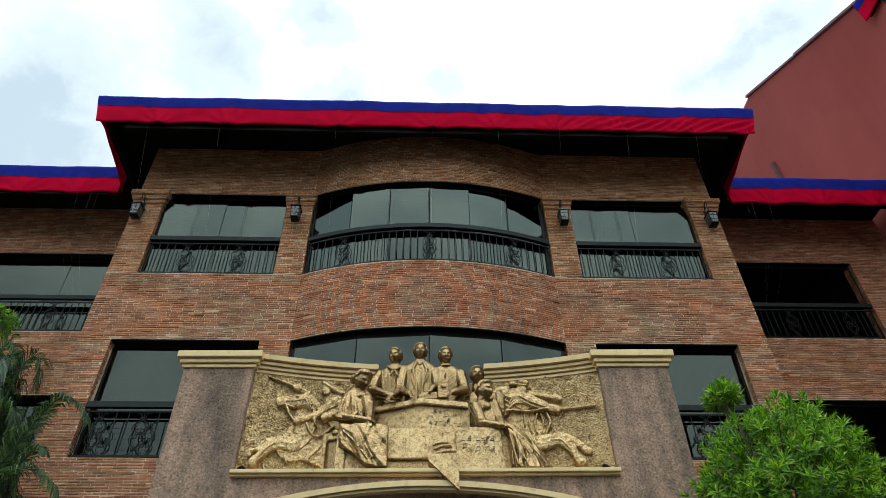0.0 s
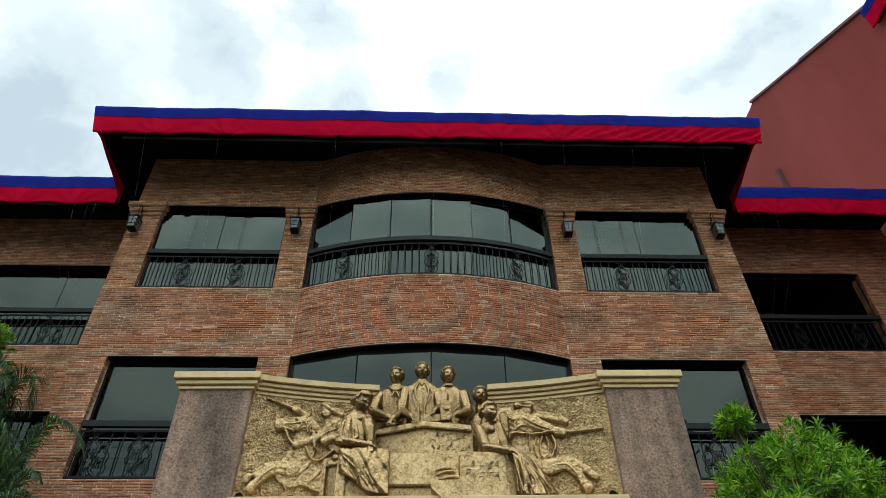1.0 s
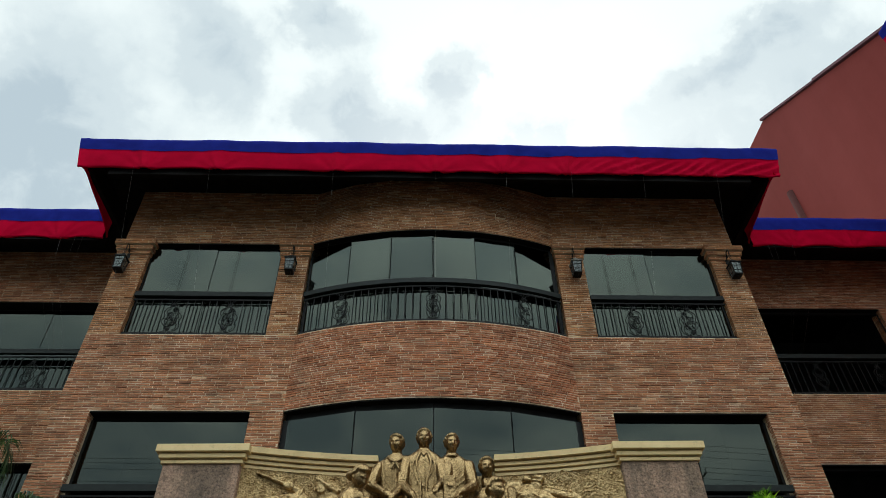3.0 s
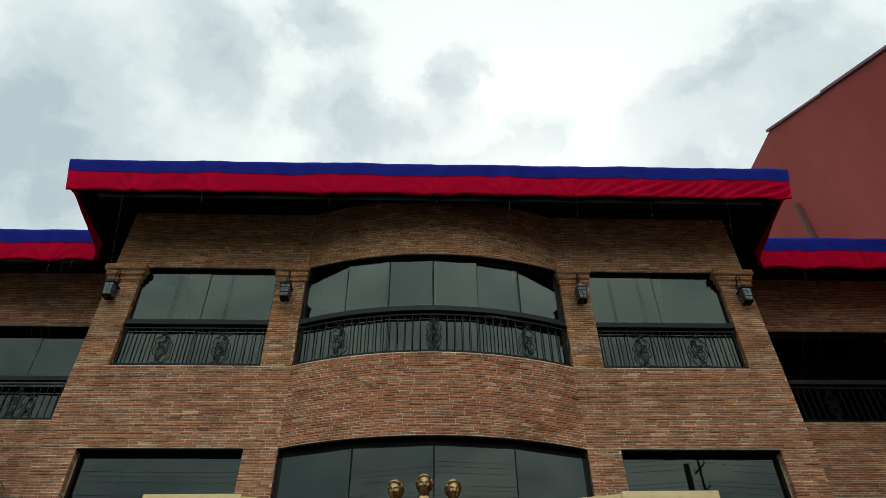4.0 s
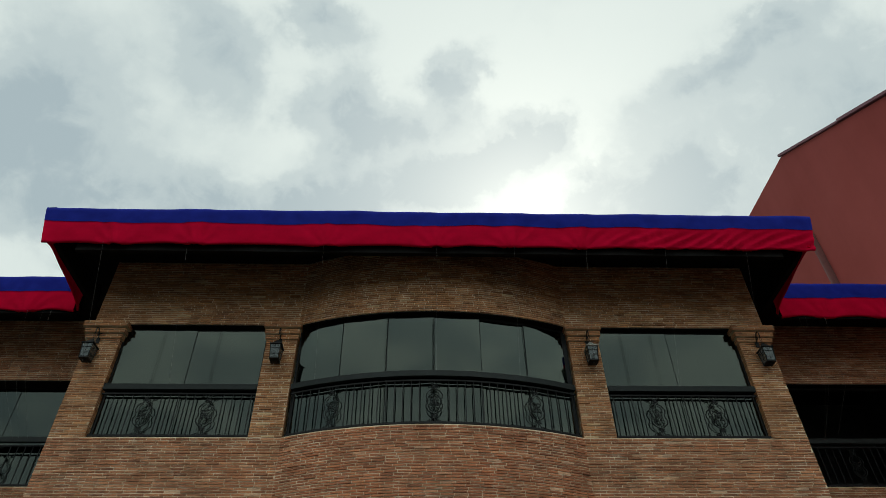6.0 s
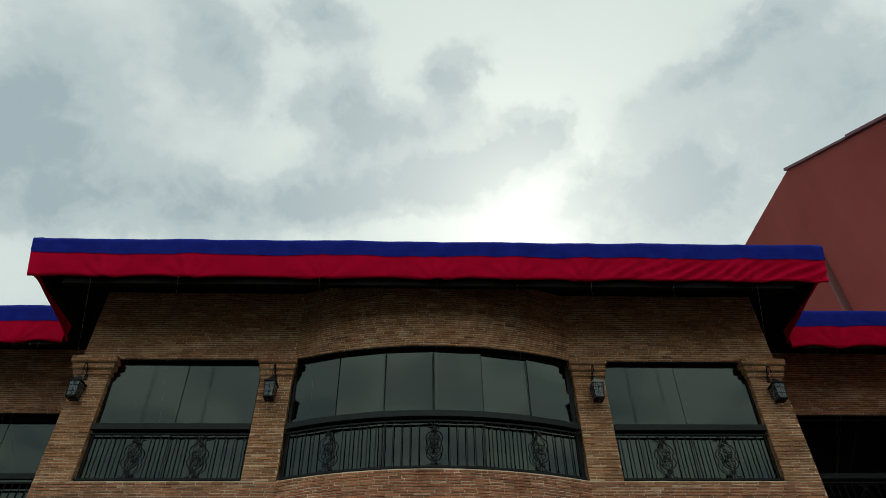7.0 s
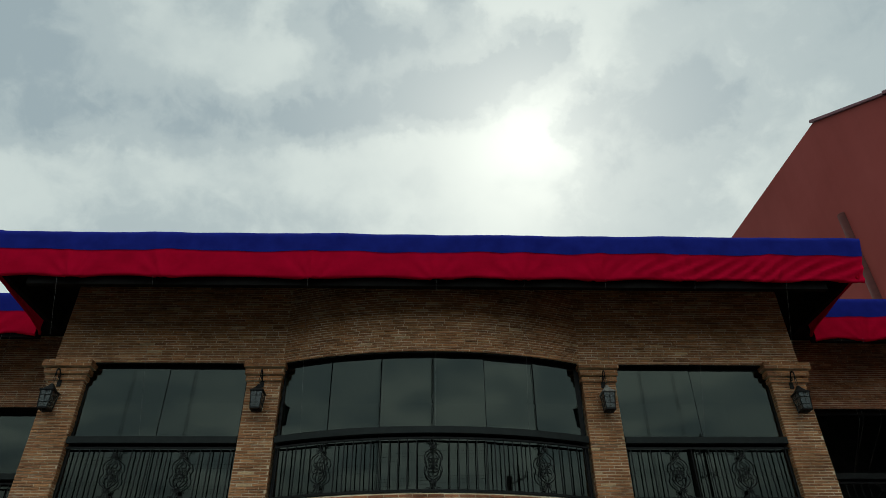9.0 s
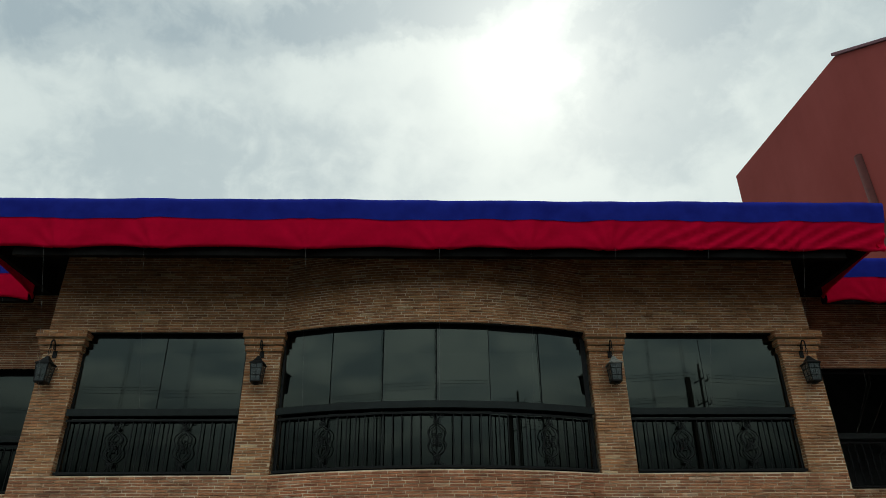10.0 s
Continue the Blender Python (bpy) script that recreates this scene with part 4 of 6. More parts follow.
        part("glass", bm, LANTERN_GLASS, cage)
    bm = bmesh.new()
    tube(bm, [(0, C, -0.45), (0, C, -0.34)], 0.022, 8)
    part("candle_holder", bm, STRING, t)
    return t


first = lantern()
LANTERNS = ((-6.45, 11.95), (-2.97, 11.95), (3.01, 11.95), (6.39, 11.95))
first.scale = (0.78, 0.90, 1.05)
first.location = (LANTERNS[0][0], FRONT - 0.012, LANTERNS[0][1])
for i, (x, z) in enumerate(LANTERNS[1:]):
    lamp = copy_thing(first, pose(x, FRONT - 0.012, z))
    if i == 1:
        # one hood is bleached and streaked white
        lamp["label"] = "black iron wall lantern with a bleached whitish hood"
        hood = [ch for ch in lamp.children if ch.name.startswith("hood")][0]
        hood.data = hood.data.copy()
        hood.data.materials[0] = BLEACHED

# ---- memorial gate with its relief ----
GX, GY0 = -0.05, 8.85
P_IN, P_OUT = 2.58, 3.62
gate = thing("memorial_gate", "stone memorial gate with cream mouldings, gilded relief panel and arch", "gate", at=(GX, 0, 0))
GATE_TURN = Matrix.Translation((GX, 9.0, 0)) @ Matrix.Rotation(radians(-1.1), 4, "Z") @ Matrix.Translation((-GX, -9.0, 0))
GROUP_TURN = GATE_TURN @ Matrix.Translation((-0.14, 0.23, 1.165)) @ Matrix.Diagonal((1.025, 1.025, 1.025, 1)) @ Matrix.Translation((0.14, -0.23, -1.165))
gate.matrix_basis = GATE_TURN @ Matrix.Translation((GX, 0, 0))


def gate_pier(s):
    x0, x1 = sorted((s * P_IN, s * P_OUT))
    bm = bmesh.new()
    box(bm, x0, x1, GY0, GY0 + 0.95, 0.0, 6.49, 0.015)
    pier = part("pier", bm, STONE, gate, "rough grey-purple washed stone pier")
    for z0, z1, o in ((6.485, 6.550, 0.03), (6.550, 6.625, 0.065), (6.625, 6.745, 0.11)):
        part("cap_moulding", boxed(x0 - o, x1 + o, GY0 - o, GY0 + 0.95 + o, z0, z1 - 0.017, 0.008), CREAM, pier, "cream painted moulding")
        part("cap_fillet", boxed(x0 - o + 0.07, x1 + o - 0.07, GY0 - o + 0.07, GY0 + 0.95, z1 - 0.017, z1), CREAM, pier)


gate_pier(-1)
gate_pier(1)


def panel_y(x):
    return GY0 + 0.10 + 0.38 * (1 - (x / P_IN) ** 2)


def swept(profile, x0, x1, n=30):
    """A moulding that follows the concave panel; profile: (out, z) round the section."""
    bm = bmesh.new()
    rows = []
    for i in range(n + 1):
        x = x0 + (x1 - x0) * i / n
        rows.append([bm.verts.new((x, panel_y(x) - o, z)) for o, z in profile])
    k = len(profile)
    for p, q in zip(rows, rows[1:]):
        for j in range(k):
            bm.faces.new((p[j], q[j], q[(j + 1) % k], p[(j + 1) % k]))
    bm.faces.new(rows[0])
    bm.faces.new(rows[-1][::-1])
    bmesh.ops.recalc_face_normals(bm, faces=bm.faces[:])
    return bm


for xa, xb_ in ((-P_IN - 0.10, -0.76), (0.88, P_IN + 0.10)):
    xa, xb_ = max(xa, -P_IN), min(xb_, P_IN)
    part("cornice", swept([(-0.3, 6.47), (0.02, 6.47), (0.02, 6.512), (-0.05, 6.514), (-0.05, 6.528), (0.05, 6.530), (0.05, 6.572), (-0.02, 6.574), (-0.02, 6.588), (0.085, 6.590), (0.085, 6.634), (0.01, 6.636), (0.01, 6.652), (0.13, 6.655), (0.135, 6.735), (-0.3, 6.735)], xa, xb_), CREAM, gate, "cream stepped cornice, bowed inwards")

# the relief ground: a concave face of short tool strokes that swirl about
nx, nz = 620, 200
verts, faces = [], []
for i in range(nx + 1):
    x = -P_IN + 2 * P_IN * i / nx
    for k in range(nz + 1):
        z = 4.84 + (6.48 - 4.84) * k / nz
        turn = 2.6 * noise.noise(Vector((x * 1.7, z * 1.7, 9.0)))
        a, b = x * math.cos(turn) + z * math.sin(turn), z * math.cos(turn) - x * math.sin(turn)
        d = 0.020 * noise.fractal(Vector((x * 3.0, z * 3.0, 4.0)), 0.9, 2.1, 3) + 0.026 * noise.noise(Vector((a * 8, b * 32, 1.0))) + 0.018 * noise.noise(Vector((a * 16, b * 56, 7.0)))
        verts.append((x, panel_y(x) - d, z))
faces = [(i * (nz + 1) + k, (i + 1) * (nz + 1) + k, (i + 1) * (nz + 1) + k + 1, i * (nz + 1) + k + 1) for i in range(nx) for k in range(nz)]
ground_relief = part_data("relief_ground", verts, faces, GILT, gate)
ground_relief["label"] = "hacked gilded plaster ground"
ground_relief.data.polygons.foreach_set("use_smooth", [True] * len(faces))
bm = bmesh.new()
box(bm, -P_IN, P_IN, GY0 + 0.56, GY0 + 0.9, 4.0, 6.46)
part("backing", bm, STONE, gate)
for z0, z1, o in ((4.735, 4.765, 0.21), (4.765, 4.815, 0.25)):
    part("ledge", boxed(-2.55, 2.55, GY0 - o, GY0 + 0.5, z0, z1, 0.008), CREAM, gate, "cream painted ledge")

# the arch: a flat segment with a cream band, the stone above it
ARCH_R, ARCH_TOP = 8.3, 4.55


def arch_z(x, top=ARCH_TOP):
    return top - (ARCH_R - math.sqrt(max(ARCH_R ** 2 - x * x, 0)))


def arch_piece(z_lo, z_hi, y0, y1, n=40):
    bm = bmesh.new()
    rows = []
    for i in range(n + 1):
        x = -P_IN + 2 * P_IN * i / n
        rows.append([bm.verts.new((x, y, z)) for y, z in ((y0, z_lo(x)), (y0, z_hi(x)), (y1, z_hi(x)), (y1, z_lo(x)))])
    for p, q in zip(rows, rows[1:]):
        for k in range(4):
            bm.faces.new((p[k], q[k], q[(k + 1) % 4], p[(k + 1) % 4]))
    bm.faces.new(rows[0])
    bm.faces.new(rows[-1][::-1])
    bmesh.ops.recalc_face_normals(bm, faces=bm.faces[:])
    return bm


part("spandrel", arch_piece(lambda x: arch_z(x) + 0.02, lambda x: 4.737, GY0 - 0.16, GY0 + 0.55), STONE, gate)
part("arch_band", arch_piece(lambda x: arch_z(x) + 0.035, lambda x: arch_z(x) + 0.11, GY0 - 0.24, GY0 - 0.10), CREAM, gate, "cream painted arch band")
part("arch_fillet", arch_piece(arch_z, lambda x: arch_z(x) + 0.033, GY0 - 0.20, GY0 - 0.10), CREAM, gate)

# ---- figures of the relief: plain shapes of gilded bronze ----


def blob(bm, c, s, rot=(0, 0, 0), seg=14):
    m = Matrix.Translation(c) @ Euler([radians(a) for a in rot]).to_matrix().to_4x4() @ Matrix.Diagonal((*s, 1))
    bmesh.ops.create_uvsphere(bm, u_segments=seg, v_segments=seg // 2 + 2, radius=1.0, matrix=m)


def limb(bm, pts, r0, r1):
    pts = smooth_line(pts, 5) if len(pts) > 2 else [Vector(p) for p in pts]
    tube(bm, pts, r0, 10, r1)
    blob(bm, pts[0], (r0, r0, r0), seg=10)
    blob(bm, pts[-1], (r1, r1, r1), seg=10)


def cast(name, bm, label, category, voxel=0.0075, rough=0.011, size=0.022, mat=None, lower=0.0):
    ob = part(name, bm, mat or BRONZE, smooth=True)
    rm = ob.modifiers.new("remesh", "REMESH")
    rm.mode, rm.voxel_size, rm.use_smooth_shade = "VOXEL", voxel, True
    tex = bpy.data.textures.new(name, "CLOUDS")
    tex.noise_scale, tex.noise_depth = size, 3
    dp = ob.modifiers.new("chisel", "DISPLACE")
    dp.texture, dp.strength, dp.mid_level, dp.texture_coords = tex, rough, 0.5, "GLOBAL"
    ob.matrix_basis = GROUP_TURN @ Matrix.Translation((0, 0, -lower))
    return tagged(ob, label, category)


def bell(a, b):
    return math.exp(-(a / b) ** 2)


def head(bm, x, y, z, s=1.0, turn=0.0, hair=1.0, nod=9.0):
    """A head whose crown is at z, facing -y, turned about z."""
    R = Matrix.Rotation(radians(turn), 3, "Z") @ Matrix.Rotation(radians(nod), 3, "X")
    c = Vector((x, y, z - 0.155 * s))

    def o(v):
        return c + R @ (Vector(v) * s)
    nu, nv = 56, 40
    rows = []
    for j in range(1, nv):
        el = math.pi * (j / nv - 0.5)
        row = []
        for i in range(nu):
            az = 2 * math.pi * i / nu
            az = az - 2 * math.pi if az > math.pi else az
            f = max(0.0, math.cos(az))
            jaw = 1.0 - 0.22 * max(0.0, -math.sin(el)) ** 1.3
            p = Vector((0.100 * math.sin(az) * jaw, -0.126 * math.cos(az) * (1.0 if f else 0.96), 0)) * math.cos(el) + Vector((0, 0, 0.152 * math.sin(el)))
            d = 0.038 * bell(az, 0.13) * bell(el + 0.14, 0.13) + 0.014 * bell(az, 0.10) * bell(el - 0.08, 0.14)
            d -= 0.017 * bell(abs(az) - 0.40, 0.19) * bell(el - 0.10, 0.09)
            d += 0.007 * bell(abs(az) - 0.40, 0.13) * bell(el - 0.08, 0.045)
            d += 0.013 * bell(abs(az) - 0.40, 0.24) * bell(el - 0.27, 0.06)
            d += 0.007 * bell(abs(az) - 0.70, 0.22) * bell(el + 0.15, 0.15)
            d += 0.012 * bell(az, 0.24) * (bell(el + 0.47, 0.05) + bell(el + 0.61, 0.06))
            d -= 0.010 * bell(az, 0.20) * bell(el + 0.54, 0.035)
            d += 0.016 * bell(az, 0.36) * bell(el + 0.92, 0.16) - 0.006 * bell(az, 0.4) * bell(el + 0.74, 0.07)
            line = 0.60 + 0.12 * math.cos(2 * az) if f > 0.25 else 0.12 + 0.6 * min(0.0, math.cos(az))
            if f > 0.05 and f <= 0.25:
                line = 0.60 - 0.48 * (0.25 - f) / 0.20
            if el > line:
                d += (0.030 + 0.013 * math.sin(19 * az + 4 * math.sin(3 * el)) * math.cos(el)) * min(1.0, (el - line) / 0.10) * hair
            row.append(bm.verts.new(c + R @ ((p + p.normalized() * d) * s)))
        rows.append(row)
    for p, q in zip(rows, rows[1:]):
        for i in range(nu):
            bm.faces.new((p[i], p[(i + 1) % nu], q[(i + 1) % nu], q[i]))
    bm.faces.new(rows[0][::-1])
    bm.faces.new(rows[-1])
    for f in (-1, 1):
        blob(bm, o((f * 0.101, 0.012, -0.01)), (0.012 * s, 0.022 * s, 0.034 * s), (0, 0, turn))
    limb(bm, [o((0, 0.015, -0.09)), o((0, 0.03, -0.18)), c + Vector((0, 0.035 * s, -0.25 * s))], 0.078 * s, 0.095 * s)


def torso(bm, x, y, z, s, lean=(0.0, 0.0), folds=0.008, seed=0.0, low=-1.15, wide=1.0):
    """Neck, sloping shoulders and chest under cloth, as rings below the crown z."""
    rings = []
    prof = ((-0.31, 0.085, 0.09), (-0.345, 0.120, 0.10), (-0.385, 0.180, 0.118), (-0.435, 0.240, 0.135), (-0.50, 0.272, 0.148), (-0.60, 0.275, 0.155), (-0.72, 0.262, 0.165), (-0.86, 0.245, 0.165), (-1.0, 0.245, 0.165), (low, 0.255, 0.17))
    for h, a, b in prof:
        ring = []
        for i in range(44):
            w = 2 * math.pi * i / 44
            cx, cy = math.cos(w), math.sin(w)
            q = (abs(cx) ** 2.6 + abs(cy) ** 2.6) ** (-1 / 2.6)
            d = 1 + folds * 6 * noise.noise(Vector((5 * cx + seed, 5 * cy, 2.2 * h + seed)))
            k = (h + 0.36)
            ring.append(bm.verts.new((x + lean[0] * k + cx * q * a * s * d * wide, y + 0.03 * s + lean[1] * k + cy * q * b * s * d, z + h * s)))
        rings.append(ring)
    for p, q in zip(rings, rings[1:]):
        for i in range(44):
            bm.faces.new((p[i], q[i], q[(i + 1) % 44], p[(i + 1) % 44]))
    bm.faces.new(rings[0])
    bm.faces.new(rings[-1][::-1])


def arm(bm, shoulder, elbow, hand, s=1.0, cuff=True):
    """A sleeved arm with wrinkles at the elbow, and a flat hand with fingers."""
    sh, el, hd = Vector(shoulder), Vector(elbow), Vector(hand)
    limb(bm, [sh, sh.lerp(el, 0.5) + Vector((0, -0.012, 0)), el], 0.092 * s, 0.074 * s)
    limb(bm, [el, hd], 0.074 * s, 0.050 * s)
    for k in range(3):
        p = sh.lerp(el, 0.62 + 0.16 * k)
        blob(bm, p, (0.088 * s, 0.088 * s, 0.018 * s), (20 - 15 * k, 15, 0))
    d = (hd - el).normalized()
    if cuff:
        blob(bm, hd - d * 0.03, (0.058 * s, 0.058 * s, 0.05 * s))
    blob(bm, hd + d * 0.045 * s, (0.044 * s, 0.036 * s, 0.030 * s))
    side = d.cross(Vector((0, 0, 1))).normalized()
    for k in (-1.5, -0.5, 0.5, 1.5):
        a = hd + d * 0.06 * s + side * 0.019 * k * s
        limb(bm, [a, a + d * 0.045 * s + Vector((0, 0, -0.008)), a + d * 0.075 * s + Vector((0, 0, -0.035 * s))], 0.011 * s, 0.009 * s)


def drape(bm, top, bottom, depth, folds, amp, n=60, m=36, bulge=0.0, slant=0.0, hem=None):
    """Hanging cloth between two lines of points, closed at its back; folds fan out downwards."""
    A, B = smooth_line(top, 12), smooth_line(bottom, 12)
    front, back = [], []
    for j in range(m + 1):
        v = j / m
        fr, bk = [], []
        for i in range(n + 1):
            u = i / n
            pa = A[min(int(u * (len(A) - 1)), len(A) - 2)].lerp(A[min(int(u * (len(A) - 1)), len(A) - 2) + 1], u * (len(A) - 1) % 1.0 if u < 1 else 1.0)
            pb = B[min(int(u * (len(B) - 1)), len(B) - 2)].lerp(B[min(int(u * (len(B) - 1)), len(B) - 2) + 1], u * (len(B) - 1) % 1.0 if u < 1 else 1.0)
            p = pa.lerp(pb, v)
            w = u + slant * v + 0.10 * noise.noise(Vector((3 * u, 3 * v, folds)))
            d = amp * (0.25 + 0.75 * v) * (math.sin(2 * math.pi * folds * w) + 0.5 * math.sin(4 * math.pi * folds * w + 1.3)) + bulge * math.sin(math.pi * min(1.0, v * 1.3)) * math.sin(math.pi * u) ** 0.5
            d += 0.018 * noise.noise(Vector((9 * u, 5 * v + 4 * u, 2.0 + folds)))
            fr.append(bm.verts.new(p + Vector((0, -d, 0))))
            bk.append(bm.verts.new(p + Vector((0, depth, 0))))
        front.append(fr)
        back.append(bk)
    for g, flip in ((front, False), (back, True)):
        for p, q in zip(g, g[1:]):
            for i in range(n):
                f = (p[i], q[i], q[i + 1], p[i + 1])
                bm.faces.new(f[::-1] if flip else f)
    for j in range(m):
        bm.faces.new((front[j][0], back[j][0], back[j + 1][0], front[j + 1][0]))
        bm.faces.new((front[j + 1][n], back[j + 1][n], back[j][n], front[j][n]))
    for i in range(n):
        bm.faces.new((front[0][i + 1], back[0][i + 1], back[0][i], front[0][i]))
        bm.faces.new((front[m][i], back[m][i], back[m][i + 1], front[m][i + 1]))


def crease(bm, pts, r=0.012):
    limb(bm, pts, r, r * 0.7)


# the middle figure in an open coat
bm = bmesh.new()
head(bm, -0.165, 9.08, 7.090, 0.94, 0, 1.0, 6)
torso(bm, -0.165, 9.08, 7.105, 1.0, seed=1.0)
arm(bm, Vector((-0.409, 9.060, 6.602)), Vector((-0.450, 8.980, 6.228)), Vector((-0.304, 8.700, 6.003)))
arm(bm, Vector((0.062, 9.060, 6.566)), Vector((0.106, 8.950, 6.265)), Vector((0.033, 8.780, 6.143)))
for f in (-1, 1):
    crease(bm, [(-0.165 + f * 0.055, 8.98, 6.70), (-0.165 + f * 0.10, 8.925, 6.52), (-0.165 + f * 0.045, 8.91, 6.28), (-0.165 + f * 0.04, 8.90, 6.02)], 0.018)
    crease(bm, [(-0.165 + f * 0.075, 8.965, 6.66), (-0.165 + f * 0.15, 8.935, 6.50), (-0.165 + f * 0.06, 8.91, 6.30)], 0.013)
    crease(bm, [(-0.165 + f * 0.04, 8.985, 6.72), (-0.165 + f * 0.0, 8.96, 6.66)], 0.016)
for k in range(5):
    crease(bm, [(-0.165 + 0.012 * math.sin(k), 8.915, 6.58 - 0.09 * k), (-0.125 + 0.01 * k, 8.915, 6.54 - 0.10 * k)], 0.010)
for k in range(4):
    crease(bm, [(-0.30 + 0.03 * k, 8.93, 6.42 - 0.05 * k), (-0.24 + 0.02 * k, 8.91, 6.26 - 0.06 * k)], 0.012)
cast("statue", bm, "gilded bronze statue in a coat standing behind the desk, head upright", "statue", lower=0.05)
# the figure with a knotted scarf
bm = bmesh.new()
head(bm, -0.555, 9.12, 7.030, 0.91, -14)
torso(bm, -0.555, 9.12, 7.045, 0.98, seed=4.0)
arm(bm, Vector((-0.803, 9.080, 6.530)), Vector((-0.869, 8.980, 6.230)), Vector((-0.622, 8.760, 6.029)))
arm(bm, Vector((-0.453, 9.050, 6.476)), Vector((-0.455, 8.980, 6.202)), Vector((-0.564, 8.740, 5.995)))
for f in (-1, 1):
    crease(bm, [(-0.555 + f * 0.10, 9.02, 6.66), (-0.555 + f * 0.05, 8.97, 6.59), (-0.555, 8.955, 6.56)], 0.024)
    crease(bm, [(-0.555, 8.95, 6.56), (-0.555 + f * 0.05, 8.94, 6.46)], 0.020)
blob(bm, (-0.555, 8.945, 6.56), (0.028, 0.022, 0.028))
for k in range(6):
    crease(bm, [(-0.70 + 0.055 * k, 8.955, 6.50 - 0.02 * k), (-0.68 + 0.045 * k, 8.95, 6.32), (-0.69 + 0.05 * k, 8.95, 6.15)], 0.010)
crease(bm, [(-0.80, 9.0, 6.10), (-0.62, 8.94, 6.06), (-0.42, 8.95, 6.08)], 0.022)
cast("statue", bm, "gilded bronze statue with knotted scarf leaning on the desk", "statue", lower=0.05)
# the figure with a book
bm = bmesh.new()
head(bm, 0.228, 9.10, 7.022, 0.91, 10)
torso(bm, 0.228, 9.10, 7.035, 0.98, seed=9.0)
arm(bm, Vector((0.446, 9.060, 6.531)), Vector((0.504, 8.950, 6.214)), Vector((0.333, 8.740, 6.055)))
arm(bm, Vector((0.163, 9.040, 6.503)), Vector((0.135, 8.980, 6.266)), Vector((0.167, 8.800, 6.193)))
box(bm, 0.10, 0.26, 8.70, 8.77, 5.95, 6.26, 0.006)
box(bm, -0.14, 0.10, 8.72, 8.80, 5.94, 6.05, 0.006)
blob(bm, (0.228, 9.075, 6.665), (0.095, 0.105, 0.035))
for k in range(6):
    blob(bm, (0.215, 8.935 - 0.004 * k, 6.58 - 0.085 * k), (0.011, 0.011, 0.011), seg=8)
for k in range(4):
    crease(bm, [(0.33 + 0.02 * k, 8.95, 6.48 - 0.06 * k), (0.26, 8.925, 6.40 - 0.07 * k)], 0.010)
cast("statue", bm, "gilded bronze statue in a buttoned jacket holding a book", "statue", lower=0.05)
# seated figure in a long skirt
bm = bmesh.new()
head(bm, -0.992, 8.720, 6.345, 1.0, 42, 1.0, 36)
blob(bm, Vector((-1.105, 8.800, 6.256)), (0.085, 0.09, 0.075))
torso(bm, -1.053, 8.800, 6.407, 0.94, (0.02, 0.0), seed=12.0, low=-1.02, wide=0.88)
arm(bm, Vector((-1.185, 8.760, 5.890)), Vector((-1.262, 8.640, 5.578)), Vector((-0.861, 8.520, 5.455)), 0.92, False)
arm(bm, Vector((-0.896, 8.700, 5.856)), Vector((-0.840, 8.640, 5.612)), Vector((-0.826, 8.540, 5.471)), 0.9, False)
drape(bm, [Vector((-1.066, 8.720, 6.007)), Vector((-1.208, 8.660, 5.927)), Vector((-1.260, 8.620, 5.782))], [Vector((-1.007, 8.660, 5.638)), Vector((-1.165, 8.580, 5.508)), Vector((-1.349, 8.560, 5.557))], 0.16, 3.2, 0.016, 40, 24, 0.02)
box(bm, -0.866, -0.797, 8.50, 8.56, 5.50, 5.74, 0.008)
drape(bm, [Vector((-1.233, 8.540, 5.410)), Vector((-1.019, 8.500, 5.403)), Vector((-0.783, 8.500, 5.402)), Vector((-0.568, 8.530, 5.385))], [Vector((-1.223, 8.520, 5.098)), Vector((-1.009, 8.470, 4.966)), Vector((-0.814, 8.430, 4.802)), Vector((-0.561, 8.400, 4.754))], 0.34, 2.6, 0.020, 70, 44, 0.035, -0.55)
for k in range(7):
    a = k / 6
    limb(bm, [(-1.28 + 0.60 * a, 8.90, 5.32), (-1.28 + 0.60 * a, 8.62, 5.31)], 0.06, 0.06)
for k in range(3):
    crease(bm, [Vector((-1.168, 8.500, 5.310)) + Vector((0.13 * k, 0, -0.02)), Vector((-0.994, 8.465, 5.112)) + Vector((0.11 * k, 0, 0)), Vector((-0.819, 8.430, 4.880)) + Vector((0.07 * k, 0.0, 0.0))], 0.012)
cast("statue", bm, "gilded bronze seated figure in a long draped skirt", "statue", mat=BRONZE_LIGHT)
# figure standing behind and figure seated with a robe
bm = bmesh.new()
head(bm, 0.700, 9.020, 6.612, 0.92, 2)
torso(bm, 0.790, 9.060, 6.564, 1.0, seed=17.0, wide=1.12)
arm(bm, Vector((1.012, 9.020, 6.122)), Vector((1.018, 8.980, 5.846)), Vector((0.967, 8.900, 5.620)), 0.95, False)
for k in range(5):
    crease(bm, [Vector((0.910, 8.900, 6.055)) + Vector((0.01 * k, 0, -0.02 * k)), Vector((0.957, 8.900, 5.897)) + Vector((0.005 * k, 0, -0.04 * k))], 0.012)
cast("statue", bm, "gilded bronze statue standing close against the relief wall", "statue", lower=0.03)
bm = bmesh.new()
head(bm, 0.781, 8.740, 6.175, 1.0, 40, 1.0, 14)
torso(bm, 0.793, 8.840, 6.260, 0.96, (-0.16, 0.0), seed=21.0, low=-1.08, wide=0.78)
arm(bm, Vector((0.638, 8.740, 5.765)), Vector((0.708, 8.620, 5.454)), Vector((0.985, 8.520, 5.362)), 0.92)
